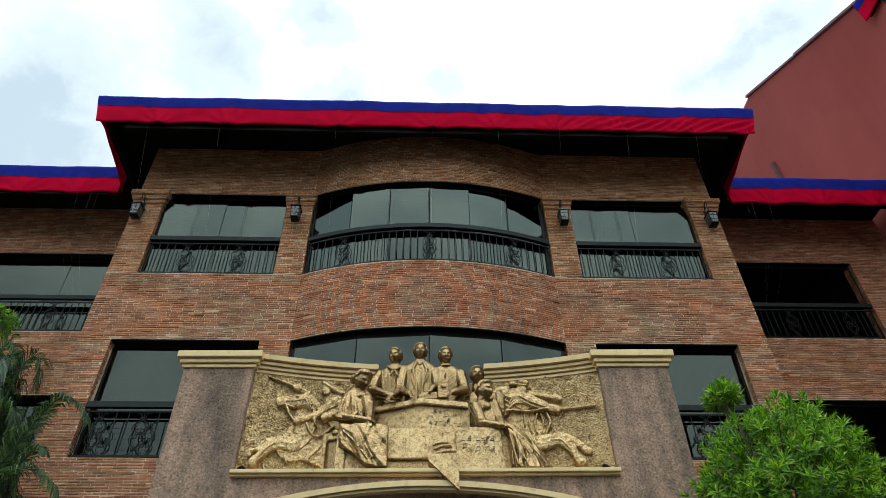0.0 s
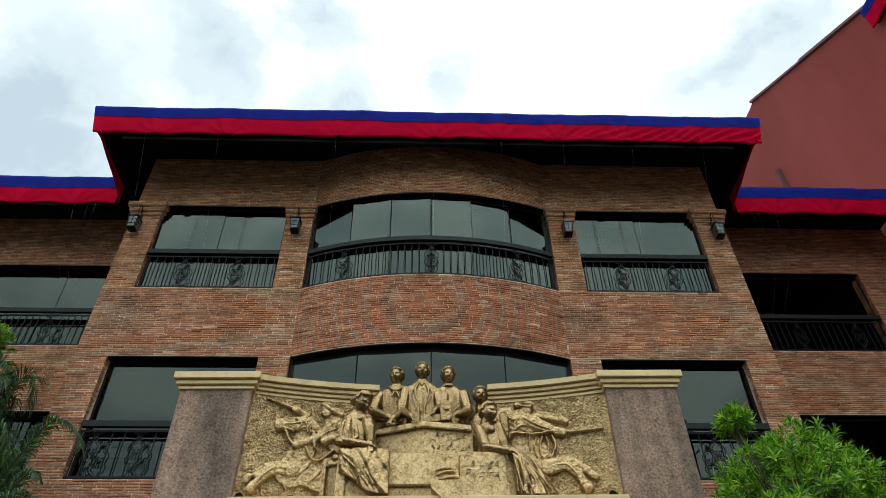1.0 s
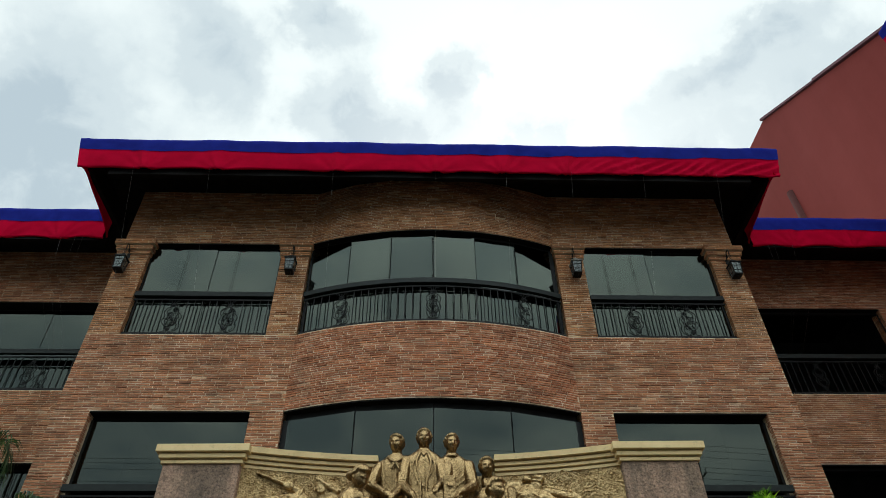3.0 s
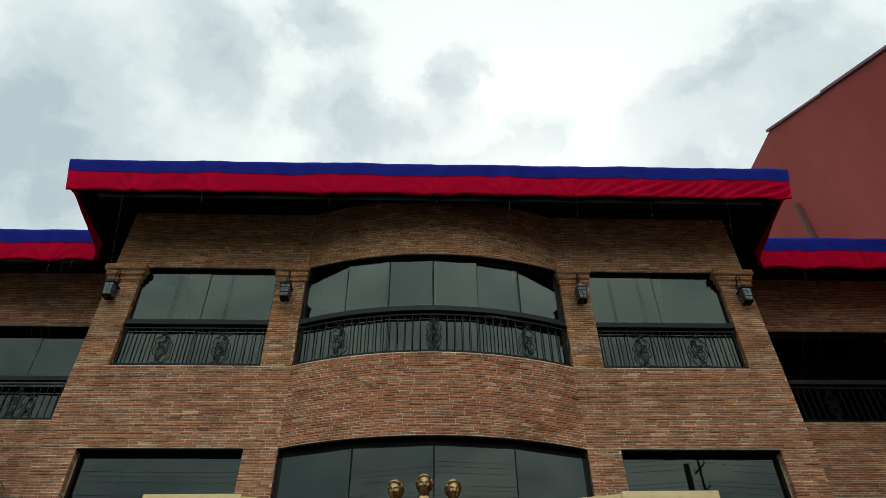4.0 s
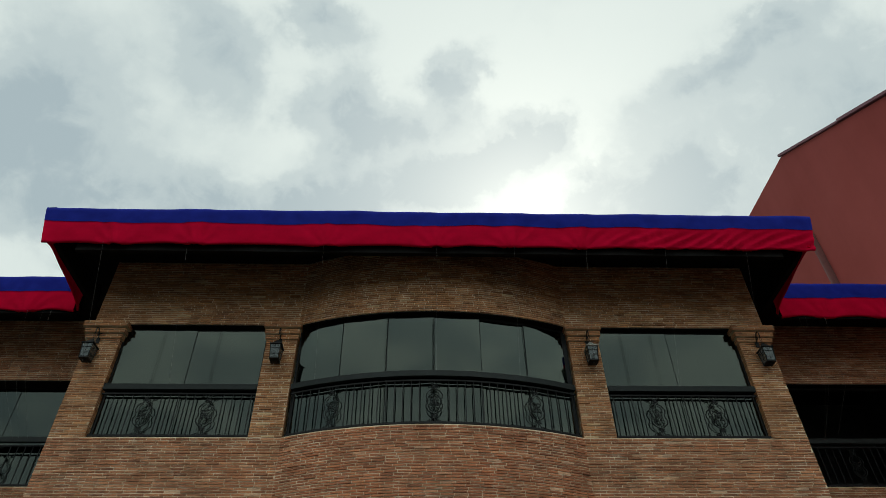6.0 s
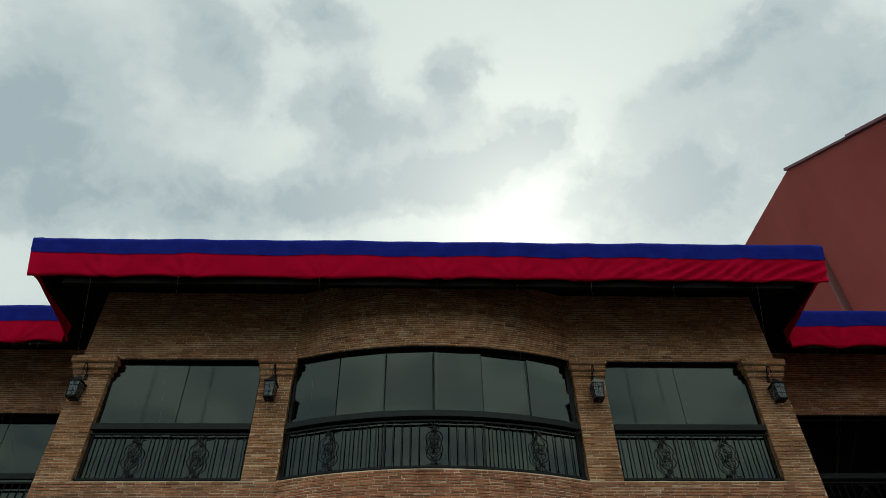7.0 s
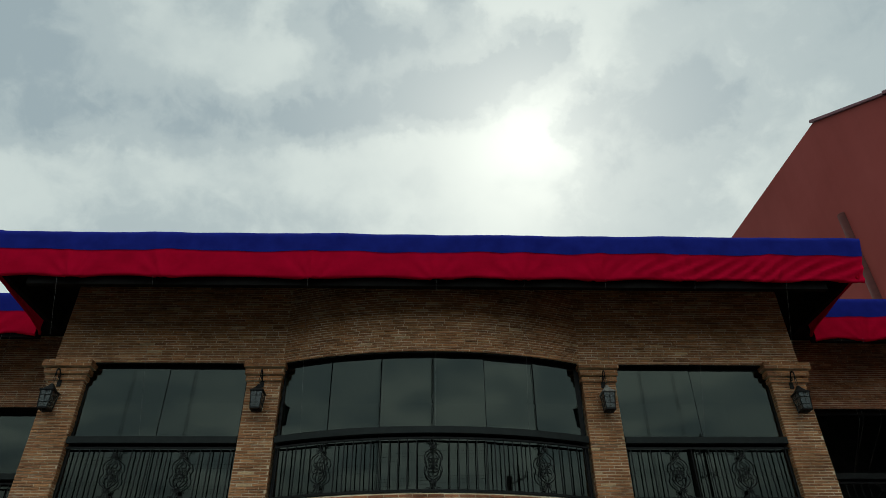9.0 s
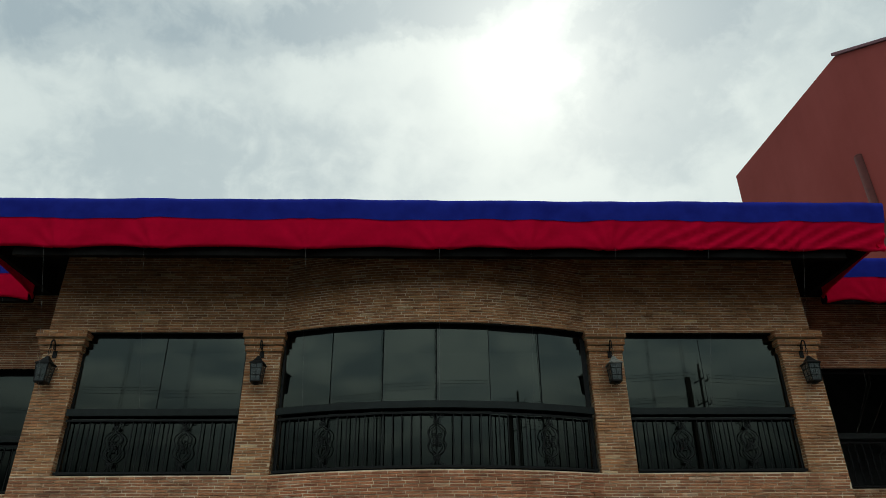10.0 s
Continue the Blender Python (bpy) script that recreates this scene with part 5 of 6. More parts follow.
limb(bm, [Vector((0.889, 8.800, 5.842)), Vector((0.953, 8.760, 5.608)), Vector((0.968, 8.620, 5.433))], 0.085, 0.06)
drape(bm, [Vector((1.047, 8.550, 5.331)), Vector((1.140, 8.560, 5.330)), Vector((1.251, 8.620, 5.302)), Vector((1.362, 8.680, 5.275))], [Vector((1.060, 8.500, 4.805)), Vector((1.204, 8.440, 4.752)), Vector((1.408, 8.460, 4.760)), Vector((1.601, 8.560, 4.813))], 0.3, 3.3, 0.024, 60, 40, 0.03, 0.10)
limb(bm, [Vector((0.928, 8.750, 5.441)), Vector((1.076, 8.680, 5.362)), Vector((1.242, 8.660, 5.153))], 0.11, 0.13)
for k in range(4):
    crease(bm, [Vector((1.064, 8.520, 5.254)) + Vector((0.05 * k, 0.01 * k, -0.01)), Vector((1.101, 8.470, 4.982)) + Vector((0.09 * k, 0.01 * k, 0.01 * k)), Vector((1.131, 8.430, 4.792)) + Vector((0.13 * k, 0.02 * k, 0))], 0.016)
cast("statue", bm, "gilded bronze seated figure with a trailing robe leaning on a block", "statue", mat=BRONZE_LIGHT)


# low reliefs of riders on the ground of the panel
def relief(strokes, x0, x1, label, step=0.009, lift=0.026):
    """Strokes: (points, radius, radius at the end, height); rounded ridges merged by their height."""
    nx_, nz_ = int((x1 - x0) / step), int(1.5 / step)
    X, Z = np.meshgrid(np.linspace(x0, x1, nx_ + 1), np.linspace(4.87, 6.41, nz_ + 1), indexing="ij")
    H = np.full(X.shape, -1.0)
    for pts, r0, r1, h in strokes:
        pts = [Vector((a, b, 0)) for a, b in pts]
        pts = smooth_line(pts, 6) if len(pts) > 2 else pts
        for k in range(len(pts) - 1):
            a, b = pts[k], pts[k + 1]
            dx, dz = b.x - a.x, b.y - a.y
            t_ = np.clip(((X - a.x) * dx + (Z - a.y) * dz) / max(dx * dx + dz * dz, 1e-9), 0, 1)
            g = (k + t_) / (len(pts) - 1)
            q = np.hypot(X - a.x - t_ * dx, Z - a.y - t_ * dz) / (r0 + (r1 - r0) * g)
            H = np.maximum(H, np.where(q < 1, 0.92 * h * (0.60 + 0.40 * np.sqrt(np.clip(1 - q * q, 0, 1))), -1.0))
    on = H > 0
    near = on.copy()
    near[1:] |= on[:-1]
    near[:-1] |= on[1:]
    near[:, 1:] |= near[:, :-1].copy()
    near[:, :-1] |= near[:, 1:].copy()
    index, verts, faces = {}, [], []
    for i, k in zip(*np.nonzero(near)):
        x, z = float(X[i, k]), float(Z[i, k])
        d = lift + float(H[i, k]) + 0.009 * noise.noise(Vector((x * 14, z * 22, 3))) + 0.005 * noise.noise(Vector((x * 50, z * 40, 5))) if on[i, k] else -0.05
        index[(i, k)] = len(verts)
        verts.append((x + GX, panel_y(x) - d, z))
    for i, k in index:
        ring = [(i, k), (i + 1, k), (i + 1, k + 1), (i, k + 1)]
        if all(q in index for q in ring) and any(on[q] for q in ring):
            faces.append([index[q] for q in ring])
    ob = part_data("relief_rider", verts, faces, GILT)
    ob.data.polygons.foreach_set("use_smooth", [True] * len(ob.data.polygons))
    ob.matrix_basis = GATE_TURN
    return tagged(ob, label, "relief")


def mane(pts, n, length, swing, seed):
    """Short wavy strokes off a line, for hair and wrinkled cloth."""
    r = random.Random(seed)
    line = smooth_line([Vector((a, b, 0)) for a, b in pts], 8)
    out = []
    for i in range(n):
        p = line[int(i * (len(line) - 1) / n)]
        a = radians(swing + r.uniform(-18, 18))
        L = length * r.uniform(0.7, 1.2)
        out.append((((p.x, p.y), (p.x + 0.55 * L * math.cos(a), p.y + 0.55 * L * math.sin(a)), (p.x + L * math.cos(a + 0.4), p.y + L * math.sin(a + 0.4))), 0.014, 0.008, 0.075))
    return out


horse_left = [
    ([(-2.140, 6.025), (-1.988, 6.051), (-1.780, 6.068)], 0.075, 0.115, 0.060),
    ([(-2.143, 5.979), (-2.083, 6.002)], 0.055, 0.05, 0.075),
    ([(-1.790, 6.083), (-1.781, 5.794), (-1.835, 5.496), (-1.893, 5.348)], 0.115, 0.22, 0.022),
    ([(-2.064, 6.020), (-1.907, 6.048), (-1.746, 6.097)], 0.011, 0.011, 0.082),
    ([(-1.832, 6.047), (-1.882, 5.959), (-1.951, 5.932)], 0.011, 0.010, 0.085),
    ([(-2.045, 5.939), (-1.976, 5.803), (-1.884, 5.706)], 0.022, 0.020, 0.070),
    ([(-1.884, 5.706), (-1.828, 5.742)], 0.04, 0.05, 0.085),
    ([(-1.828, 5.742), (-1.702, 5.802), (-1.569, 5.881)], 0.040, 0.050, 0.080),
    ([(-1.539, 5.902), (-1.443, 5.977), (-1.325, 6.096)], 0.075, 0.13, 0.060),
    ([(-1.501, 5.805), (-1.373, 5.876)], 0.05, 0.07, 0.095),
    ([(-1.377, 6.202), (-1.288, 5.837)], 0.16, 0.18, 0.030),
    ([(-1.522, 6.310), (-1.506, 6.238)], 0.070, 0.060, 0.075),
    ([(-1.549, 6.256), (-1.570, 6.241)], 0.022, 0.018, 0.078),
    ([(-1.562, 6.377), (-1.413, 6.288), (-1.281, 6.222)], 0.028, 0.036, 0.095),
    ([(-1.951, 6.275), (-1.922, 6.266)], 0.055, 0.055, 0.075),
    ([(-1.922, 6.266), (-1.790, 6.193), (-1.603, 5.994)], 0.035, 0.055, 0.035),
    ([(-1.994, 6.295), (-2.188, 6.358), (-2.376, 6.407)], 0.022, 0.012, 0.040),
    ([(-1.736, 5.703), (-1.654, 5.556), (-1.529, 5.523), (-1.354, 5.683)], 0.020, 0.018, 0.070),
    ([(-1.897, 5.376), (-1.662, 5.355), (-1.445, 5.274)], 0.20, 0.20, 0.018),
    ([(-1.897, 5.376), (-2.101, 5.377), (-2.254, 5.232), (-2.355, 5.066)], 0.110, 0.042, 0.060),
    ([(-2.345, 5.108), (-2.367, 5.051)], 0.055, 0.065, 0.085),
    ([(-2.083, 5.427), (-2.252, 5.371), (-2.333, 5.259), (-2.437, 5.216)], 0.055, 0.028, 0.045),
    ([(-1.915, 6.109), (-1.908, 6.110)], 0.020, 0.020, 0.085),
    ([(-2.083, 5.965), (-1.920, 5.942), (-1.780, 6.000)], 0.013, 0.012, 0.075),
    ([(-1.769, 6.157), (-1.736, 6.243)], 0.026, 0.012, 0.070),
    ([(-1.619, 5.661), (-1.674, 5.453), (-1.810, 5.300)], 0.016, 0.012, 0.040),
    ([(-1.478, 5.585), (-1.509, 5.382), (-1.644, 5.203)], 0.016, 0.012, 0.036),
    ([(-1.911, 5.291), (-1.974, 5.202), (-1.934, 5.096)], 0.018, 0.012, 0.035),
    ([(-2.124, 5.363), (-2.233, 5.257), (-2.313, 5.138)], 0.012, 0.010, 0.078),
    ([(-1.513, 5.910), (-1.410, 5.974), (-1.318, 6.018)], 0.010, 0.010, 0.085),
    ([(-1.508, 5.865), (-1.376, 5.906), (-1.296, 5.928)], 0.010, 0.010, 0.085),
    ([(-2.428, 5.233), (-2.439, 5.156)], 0.035, 0.04, 0.062),
]
horse_left += mane([(-1.759, 6.164), (-1.653, 5.958), (-1.603, 5.751)], 12, 0.13, 250, 3)
horse_left += mane([(-1.471, 6.037), (-1.368, 6.108), (-1.316, 6.143)], 6, 0.16, 240, 5)
relief(horse_left, -2.46, -0.9, "gilded low relief of a charging horse and rider with raised blade")
horse_right = [
    ([(1.150, 6.211), (1.254, 6.108), (1.420, 6.093)], 0.17, 0.17, 0.036),
    ([(1.317, 6.197), (1.530, 6.083), (1.686, 5.998), (1.819, 5.927)], 0.120, 0.052, 0.075),
    ([(1.834, 5.919), (1.896, 5.894)], 0.065, 0.065, 0.085),
    ([(1.959, 5.905), (2.237, 5.898), (2.504, 5.900)], 0.020, 0.011, 0.040),
    ([(1.428, 6.309), (1.436, 6.276)], 0.075, 0.070, 0.075),
    ([(1.289, 6.381), (1.398, 6.423), (1.495, 6.374)], 0.040, 0.050, 0.095),
    ([(1.317, 6.365), (1.496, 6.322)], 0.016, 0.016, 0.10),
    ([(1.542, 6.208), (1.704, 6.165), (1.901, 6.097)], 0.042, 0.038, 0.050),
    ([(1.915, 6.096), (1.964, 6.058)], 0.05, 0.045, 0.080),
    ([(1.102, 5.926), (1.269, 5.938), (1.485, 5.901), (1.773, 5.920)], 0.020, 0.018, 0.085),
    ([(1.128, 5.900), (1.246, 5.999), (1.347, 6.053)], 0.020, 0.016, 0.085),
    ([(1.110, 5.840), (1.185, 5.927)], 0.030, 0.020, 0.075),
    ([(1.391, 5.758), (1.481, 5.572)], 0.22, 0.24, 0.010),
    ([(1.442, 5.905), (1.426, 5.785), (1.433, 5.689)], 0.014, 0.012, 0.058),
    ([(1.617, 5.858), (1.570, 5.712), (1.587, 5.563)], 0.018, 0.014, 0.055),
    ([(1.752, 5.859), (1.790, 5.719), (1.718, 5.550)], 0.020, 0.014, 0.052),
    ([(1.650, 5.412), (1.862, 5.434), (2.014, 5.312), (2.106, 5.113)], 0.115, 0.045, 0.062),
    ([(2.090, 5.129), (2.133, 5.078)], 0.06, 0.075, 0.090),
    ([(1.867, 5.476), (2.064, 5.397), (2.243, 5.229)], 0.085, 0.045, 0.055),
    ([(1.370, 6.161), (1.553, 6.033), (1.734, 5.943)], 0.011, 0.010, 0.100),
    ([(1.393, 6.096), (1.548, 5.981), (1.678, 5.925)], 0.011, 0.010, 0.085),
    ([(1.171, 6.114), (1.277, 6.043), (1.381, 5.966)], 0.012, 0.010, 0.060),
    ([(1.139, 6.054), (1.244, 5.977), (1.310, 5.935)], 0.012, 0.010, 0.060),
    ([(1.536, 5.866), (1.495, 5.719), (1.521, 5.569)], 0.014, 0.010, 0.040),
    ([(1.671, 5.852), (1.695, 5.699), (1.636, 5.529)], 0.014, 0.010, 0.040),
    ([(1.757, 5.430), (1.909, 5.400), (2.020, 5.261)], 0.011, 0.010, 0.080),
    ([(2.219, 5.238), (2.270, 5.209)], 0.05, 0.045, 0.06),
]
horse_right += mane([(1.206, 6.207), (1.310, 6.103), (1.414, 6.025)], 7, 0.13, 200, 8)
relief(horse_right, 0.9, 2.46, "gilded low relief of an armed rider with cap and outstretched blade")

# desk, blocks and the hanging sash


def prism(plan, z0, z1, bevel=0.008):
    bm = bmesh.new()
    lo = [bm.verts.new((*p, z0)) for p in plan]
    hi = [bm.verts.new((*p, z1)) for p in plan]
    n = len(plan)
    for k in range(n):
        bm.faces.new((lo[k], lo[(k + 1) % n], hi[(k + 1) % n], hi[k]))
    bm.faces.new(lo[::-1])
    bm.faces.new(hi)
    bmesh.ops.recalc_face_normals(bm, faces=bm.faces[:])
    if bevel:
        bmesh.ops.bevel(bm, geom=bm.edges[:], offset=bevel, segments=2, affect="EDGES")
    return bm


def lettering(words, x, y, z, size, parent, rz=0.0, shear=0.42, lines=0.82):
    cu = bpy.data.curves.new("lettering", "FONT")
    cu.body, cu.size, cu.extrude, cu.offset, cu.align_x, cu.shear, cu.space_line, cu.bevel_depth, cu.resolution_u = words, size, 0.007, -0.0055, "CENTER", shear, lines, 0.0, 2
    cu.materials.append(PATINA)
    ob = new("lettering", cu)
    ob.parent = parent
    ob.matrix_local = pose(x, y, z, 90, 0, rz)
    return ob


desk = thing("desk", "gilded corner desk with raised lettering between the statues", "desk")
desk.matrix_basis = GROUP_TURN
part("desk_top", prism([(-0.144, 8.62), (0.53, 8.75), (0.53, 9.3), (-1.0, 9.3), (-0.865, 8.90)], 5.765, 5.852, 0.012), GILT, desk)
part("desk_body", prism([(-0.13, 8.68), (0.55, 8.81), (0.55, 9.3), (-0.95, 9.3), (-0.82, 8.94)], 5.30, 5.765), GILT, desk)
lettering("Kartilya\nng\nKatipunan", 0.22, 8.745, 5.66, 0.135, desk, 10.8, 0.42, 0.66)
left_block = thing("stone_block", "plain gilded block on a darker slab below the desk", "block")
left_block.matrix_basis = GROUP_TURN
part("block", prism([(-0.60, 8.56), (0.05, 8.56), (0.05, 8.60), (0.339, 8.60), (0.339, 9.2), (-0.60, 9.2)], 4.925, 5.362, 0.014), GILT, left_block)
part("slab", prism([(-0.60, 8.62), (0.05, 8.62), (0.05, 9.2), (-0.60, 9.2)], 4.722, 4.925, 0.008), BRONZE, left_block)
right_block = thing("stone_block", "gilded block with raised lettering and a low plinth", "block")
right_block.matrix_basis = GROUP_TURN
part("block", prism([(0.345, 8.56), (0.95, 8.56), (0.95, 9.2), (0.345, 9.2)], 4.93, 5.372, 0.014), GILT, right_block)
part("side_block", prism([(0.95, 8.60), (1.10, 8.64), (1.10, 9.2), (0.95, 9.2)], 4.722, 5.36, 0.012), GILT, right_block)
part("plinth", prism([(0.37, 8.49), (0.97, 8.49), (0.97, 9.0), (0.37, 9.0)], 4.722, 4.93, 0.01), GILT, right_block)
lettering("La Liga\nFilipina", 0.62, 8.557, 5.165, 0.17, right_block, 0.0, 0.42, 0.86)
chair = thing("bench", "gilded panelled bench end under the seated figure", "bench")
chair.matrix_basis = GROUP_TURN
part("end_frame", prism([(-1.45, 8.66), (-1.40, 8.64), (-1.40, 9.1), (-1.45, 9.1)], 4.722, 5.33, 0.008), GILT, chair)
part("end_rail", prism([(-1.40, 8.64), (-1.25, 8.575), (-1.25, 9.1), (-1.40, 9.1)], 5.22, 5.33, 0.008), GILT, chair)
part("end_panel", prism([(-1.40, 8.69), (-1.25, 8.625), (-1.25, 9.1), (-1.40, 9.1)], 4.722, 5.22), BRONZE, chair)
part("end_post", prism([(-1.25, 8.575), (-1.13, 8.56), (-1.13, 9.0), (-1.25, 9.0)], 4.722, 5.34, 0.01), GILT, chair)
part("seat", prism([(-1.13, 8.60), (-0.60, 8.60), (-0.60, 9.1), (-1.13, 9.1)], 4.722, 5.28, 0.01), GILT, chair)
sash = thing("hanging_sash", "gilded folded sash hanging to a point over the arch", "sash")
sash.matrix_basis = GROUP_TURN
bm = bmesh.new()


def plate(bm, pts, y, t):
    f = [bm.verts.new((x, y - 0.0, z)) for x, z in pts]
    b = [bm.verts.new((x, y + t, z)) for x, z in pts]
    bm.faces.new(f)
    bm.faces.new(b[::-1])
    for k in range(len(pts)):
        bm.faces.new((f[k], b[k], b[(k + 1) % len(pts)], f[(k + 1) % len(pts)]))
    bmesh.ops.recalc_face_normals(bm, faces=bm.faces[:])


plate(bm, [(-0.031, 4.821), (0.029, 4.9), (0.368, 4.912), (0.359, 4.429)], 8.36, 0.20)
part("drop", bm, GILT, sash)
bm = bmesh.new()
plate(bm, [(0.032, 5.084), (0.228, 5.125), (0.333, 4.993), (0.376, 4.961), (0.042, 4.943)], 8.50, 0.10)
part("lap", bm, GILT, sash)
for pts in [[(0.037, 5.084), (0.135, 5.117), (0.228, 5.106)], [(0.052, 5.024), (0.16, 5.068), (0.268, 5.068)], [(0.077, 4.97), (0.198, 4.997), (0.323, 4.998)]]:
    bm = bmesh.new()
    limb(bm, [(x, 8.49, z) for x, z in pts], 0.014, 0.022)
    part("fold", bm, GILT, sash, smooth=True)
bm = bmesh.new()
plate(bm, [(0.032, 5.327), (0.027, 5.06), (0.135, 5.088), (0.229, 5.127)], 8.52, 0.03)
part("flap", bm, GILT, sash)

# ---- tall red neighbour ----
# small floodlights at the ends of the ledge


def floodlight(x, y, z, turn):
    t = thing("floodlight", "small black floodlight on the ledge at the foot of the relief", "floodlight", group="ledge floodlights")
    part("base", boxed(-0.03, 0.03, -0.03, 0.03, 0.0, 0.012, 0.003), IRON, t)
    bm = bmesh.new()
    for f in (-1, 1):
        tube(bm, [(f * 0.062, 0, 0.015), (f * 0.062, 0, 0.085)], 0.006, 6)
    tube(bm, [(-0.062, 0, 0.015), (0.062, 0, 0.015)], 0.006, 6)
    part("bracket", bm, IRON, t)
    bm = bmesh.new()
    box(bm, -0.055, 0.055, -0.04, 0.035, -0.055, 0.055, 0.008)
    for k in range(5):
        box(bm, -0.05, 0.05, -0.06, -0.04, -0.045 + 0.021 * k, -0.038 + 0.021 * k)
    bmesh.ops.rotate(bm, verts=bm.verts[:], cent=(0, 0, 0), matrix=Matrix.Rotation(radians(-35), 3, "X"))
    bmesh.ops.translate(bm, verts=bm.verts[:], vec=(0, 0, 0.09))
    body = part("housing", bm, IRON, t)
    bm = bmesh.new()
    box(bm, -0.045, 0.045, 0.036, 0.042, -0.045, 0.045)
    bmesh.ops.rotate(bm, verts=bm.verts[:], cent=(0, 0, 0), matrix=Matrix.Rotation(radians(-35), 3, "X"))
    bmesh.ops.translate(bm, verts=bm.verts[:], vec=(0, 0, 0.09))
    part("lens", bm, LANTERN_GLASS, body, "clear glass lens")
    t.matrix_basis = GATE_TURN @ pose(x, y, z, 0, 0, turn) @ Matrix.Diagonal((0.75, 0.75, 0.75, 1))
    return t


floodlight(-2.51, 8.80, 4.815, -30)
floodlight(2.35, 8.80, 4.815, 30)

KINK = Vector((12.84, 15.71, 23.37))
RD = Vector((math.cos(radians(86)), math.sin(radians(86)), 0))
RN = Vector((RD.y, -RD.x, 0))
house = thing("red_building", "tall red plastered building with a sloping parapet", "building", at=(KINK.x, KINK.y, 0))


def red_solid(outline, thick, off=0.0):
    bm = bmesh.new()
    f = [bm.verts.new(RD * d + RN * off + Vector((0, 0, z))) for d, z in outline]
    b = [bm.verts.new(RD * d + RN * (off + thick) + Vector((0, 0, z))) for d, z in outline]
    bm.faces.new(f)
    bm.faces.new(b[::-1])
    n = len(outline)
    for k in range(n):
        bm.faces.new((f[k], b[k], b[(k + 1) % n], f[(k + 1) % n]))
    bmesh.ops.recalc_face_normals(bm, faces=bm.faces[:])
    return bm


slope_n, slope_f = 0.668, 0.112
part("wall", red_solid([(-9.0, 0.0), (-9.0, KINK.z - 9.0 * slope_n), (0, KINK.z), (8.4, KINK.z + 8.4 * slope_f), (8.45, 0.0)], 6.0), REDWALL, house)
for d0, d1, lift in ((-9.05, -3.2, 0.05), (-3.2, 0.05, 0.02)):
    part("parapet_cap", red_solid([(d0, KINK.z + d0 * slope_n + lift), (d1, KINK.z + d1 * slope_n + lift), (d1 - 0.05, KINK.z + d1 * slope_n + lift + 0.08), (d0, KINK.z + d0 * slope_n + lift + 0.08)], 0.5, -0.08), REDTRIM, house, "maroon sheet-metal cap")
bm = bmesh.new()
o = RD * 0.475 - RN * 0.02
tube(bm, [o + Vector((0, 0, KINK.z - 3.55)), o + Vector((0, 0, 8.0))], 0.14, 16)
bmesh.ops.create_uvsphere(bm, u_segments=16, v_segments=8, radius=0.14, matrix=Matrix.Translation(o + Vector((0, 0, KINK.z - 3.55))) @ Matrix.Diagonal((1, 1, 0.7, 1)))
part("downpipe", bm, REDPIPE, house, "red downpipe with its shade put into a darker colour", smooth=True)

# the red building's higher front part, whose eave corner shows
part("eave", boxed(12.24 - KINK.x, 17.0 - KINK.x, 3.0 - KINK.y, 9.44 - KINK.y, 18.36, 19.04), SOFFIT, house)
part("front_wall", boxed(14.4 - KINK.x, 17.0 - KINK.x, 3.4 - KINK.y, 8.9 - KINK.y, 0.0, 18.36), REDWALL, house)
part("eave_beam", boxed(12.34 - KINK.x, 12.50 - KINK.x, 3.2 - KINK.y, 8.9 - KINK.y, 18.14, 18.36), BEAM, house)
festoon("blue and red festoon cloth along the red building's eave", (12.18, 9.50), (12.18, 3.0), (1.3, 2.8, 4.2, 5.7), 12, z_top=19.10, z_mid=18.74, z_tip=18.2)

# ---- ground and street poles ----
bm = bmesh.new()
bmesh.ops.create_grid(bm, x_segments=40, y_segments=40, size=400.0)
tagged(part("ground", bm, PAVING), "ground out of view, kept very dark to cut bounced light", "ground", kind="structure")


def street_pole(x, y, h, r, label):
    t = thing("utility_pole", label, "pole", at=(x, y, 0), group="street poles")
    bm = bmesh.new()
    tube(bm, [(0, 0, 0), (0, 0, h * 0.5), (0, 0, h)], r, 10, r * 0.75)
    part("pole", bm, WOOD, t)
    if r < 0.15:
        for z in ARMS:
            arm = part("cross_arm", boxed(-0.03, 0.03, -0.75, 0.75, z, z + 0.06), WOOD, t)
            for dy in WIRES:
                bm = bmesh.new()
                tube(bm, [(0, dy, z + 0.06), (0, dy, z + 0.28)], 0.022, 8)
                part("insulator", bm, WOOD, arm)
    return t


ARMS, WIRES = (16.6, 15.45), (-0.7, 0.1, 0.7)
POLE = (13.9, -10.5)
street_pole(13.0, -9.9, 16.6, 0.19, "tall dark steel post beside the street")
street_pole(*POLE, 17.45, 0.08, "weathered utility pole with cross-arms")
for z in ARMS:
    for dy in WIRES:
        bm = bmesh.new()
        pts = []
        for i in range(61):
            x = POLE[0] + (i - 30) * 1.6
            k = abs(x - POLE[0]) / 48.0
            pts.append((x, POLE[1] + dy, z + 0.29 - 3.2 * k * (1 - k)))
        tube(bm, pts, 0.009, 4)
        tagged(part("power_line", bm, IRON), "black overhead power line hung on the pole", "cable", "power lines")

# ---- planting ----


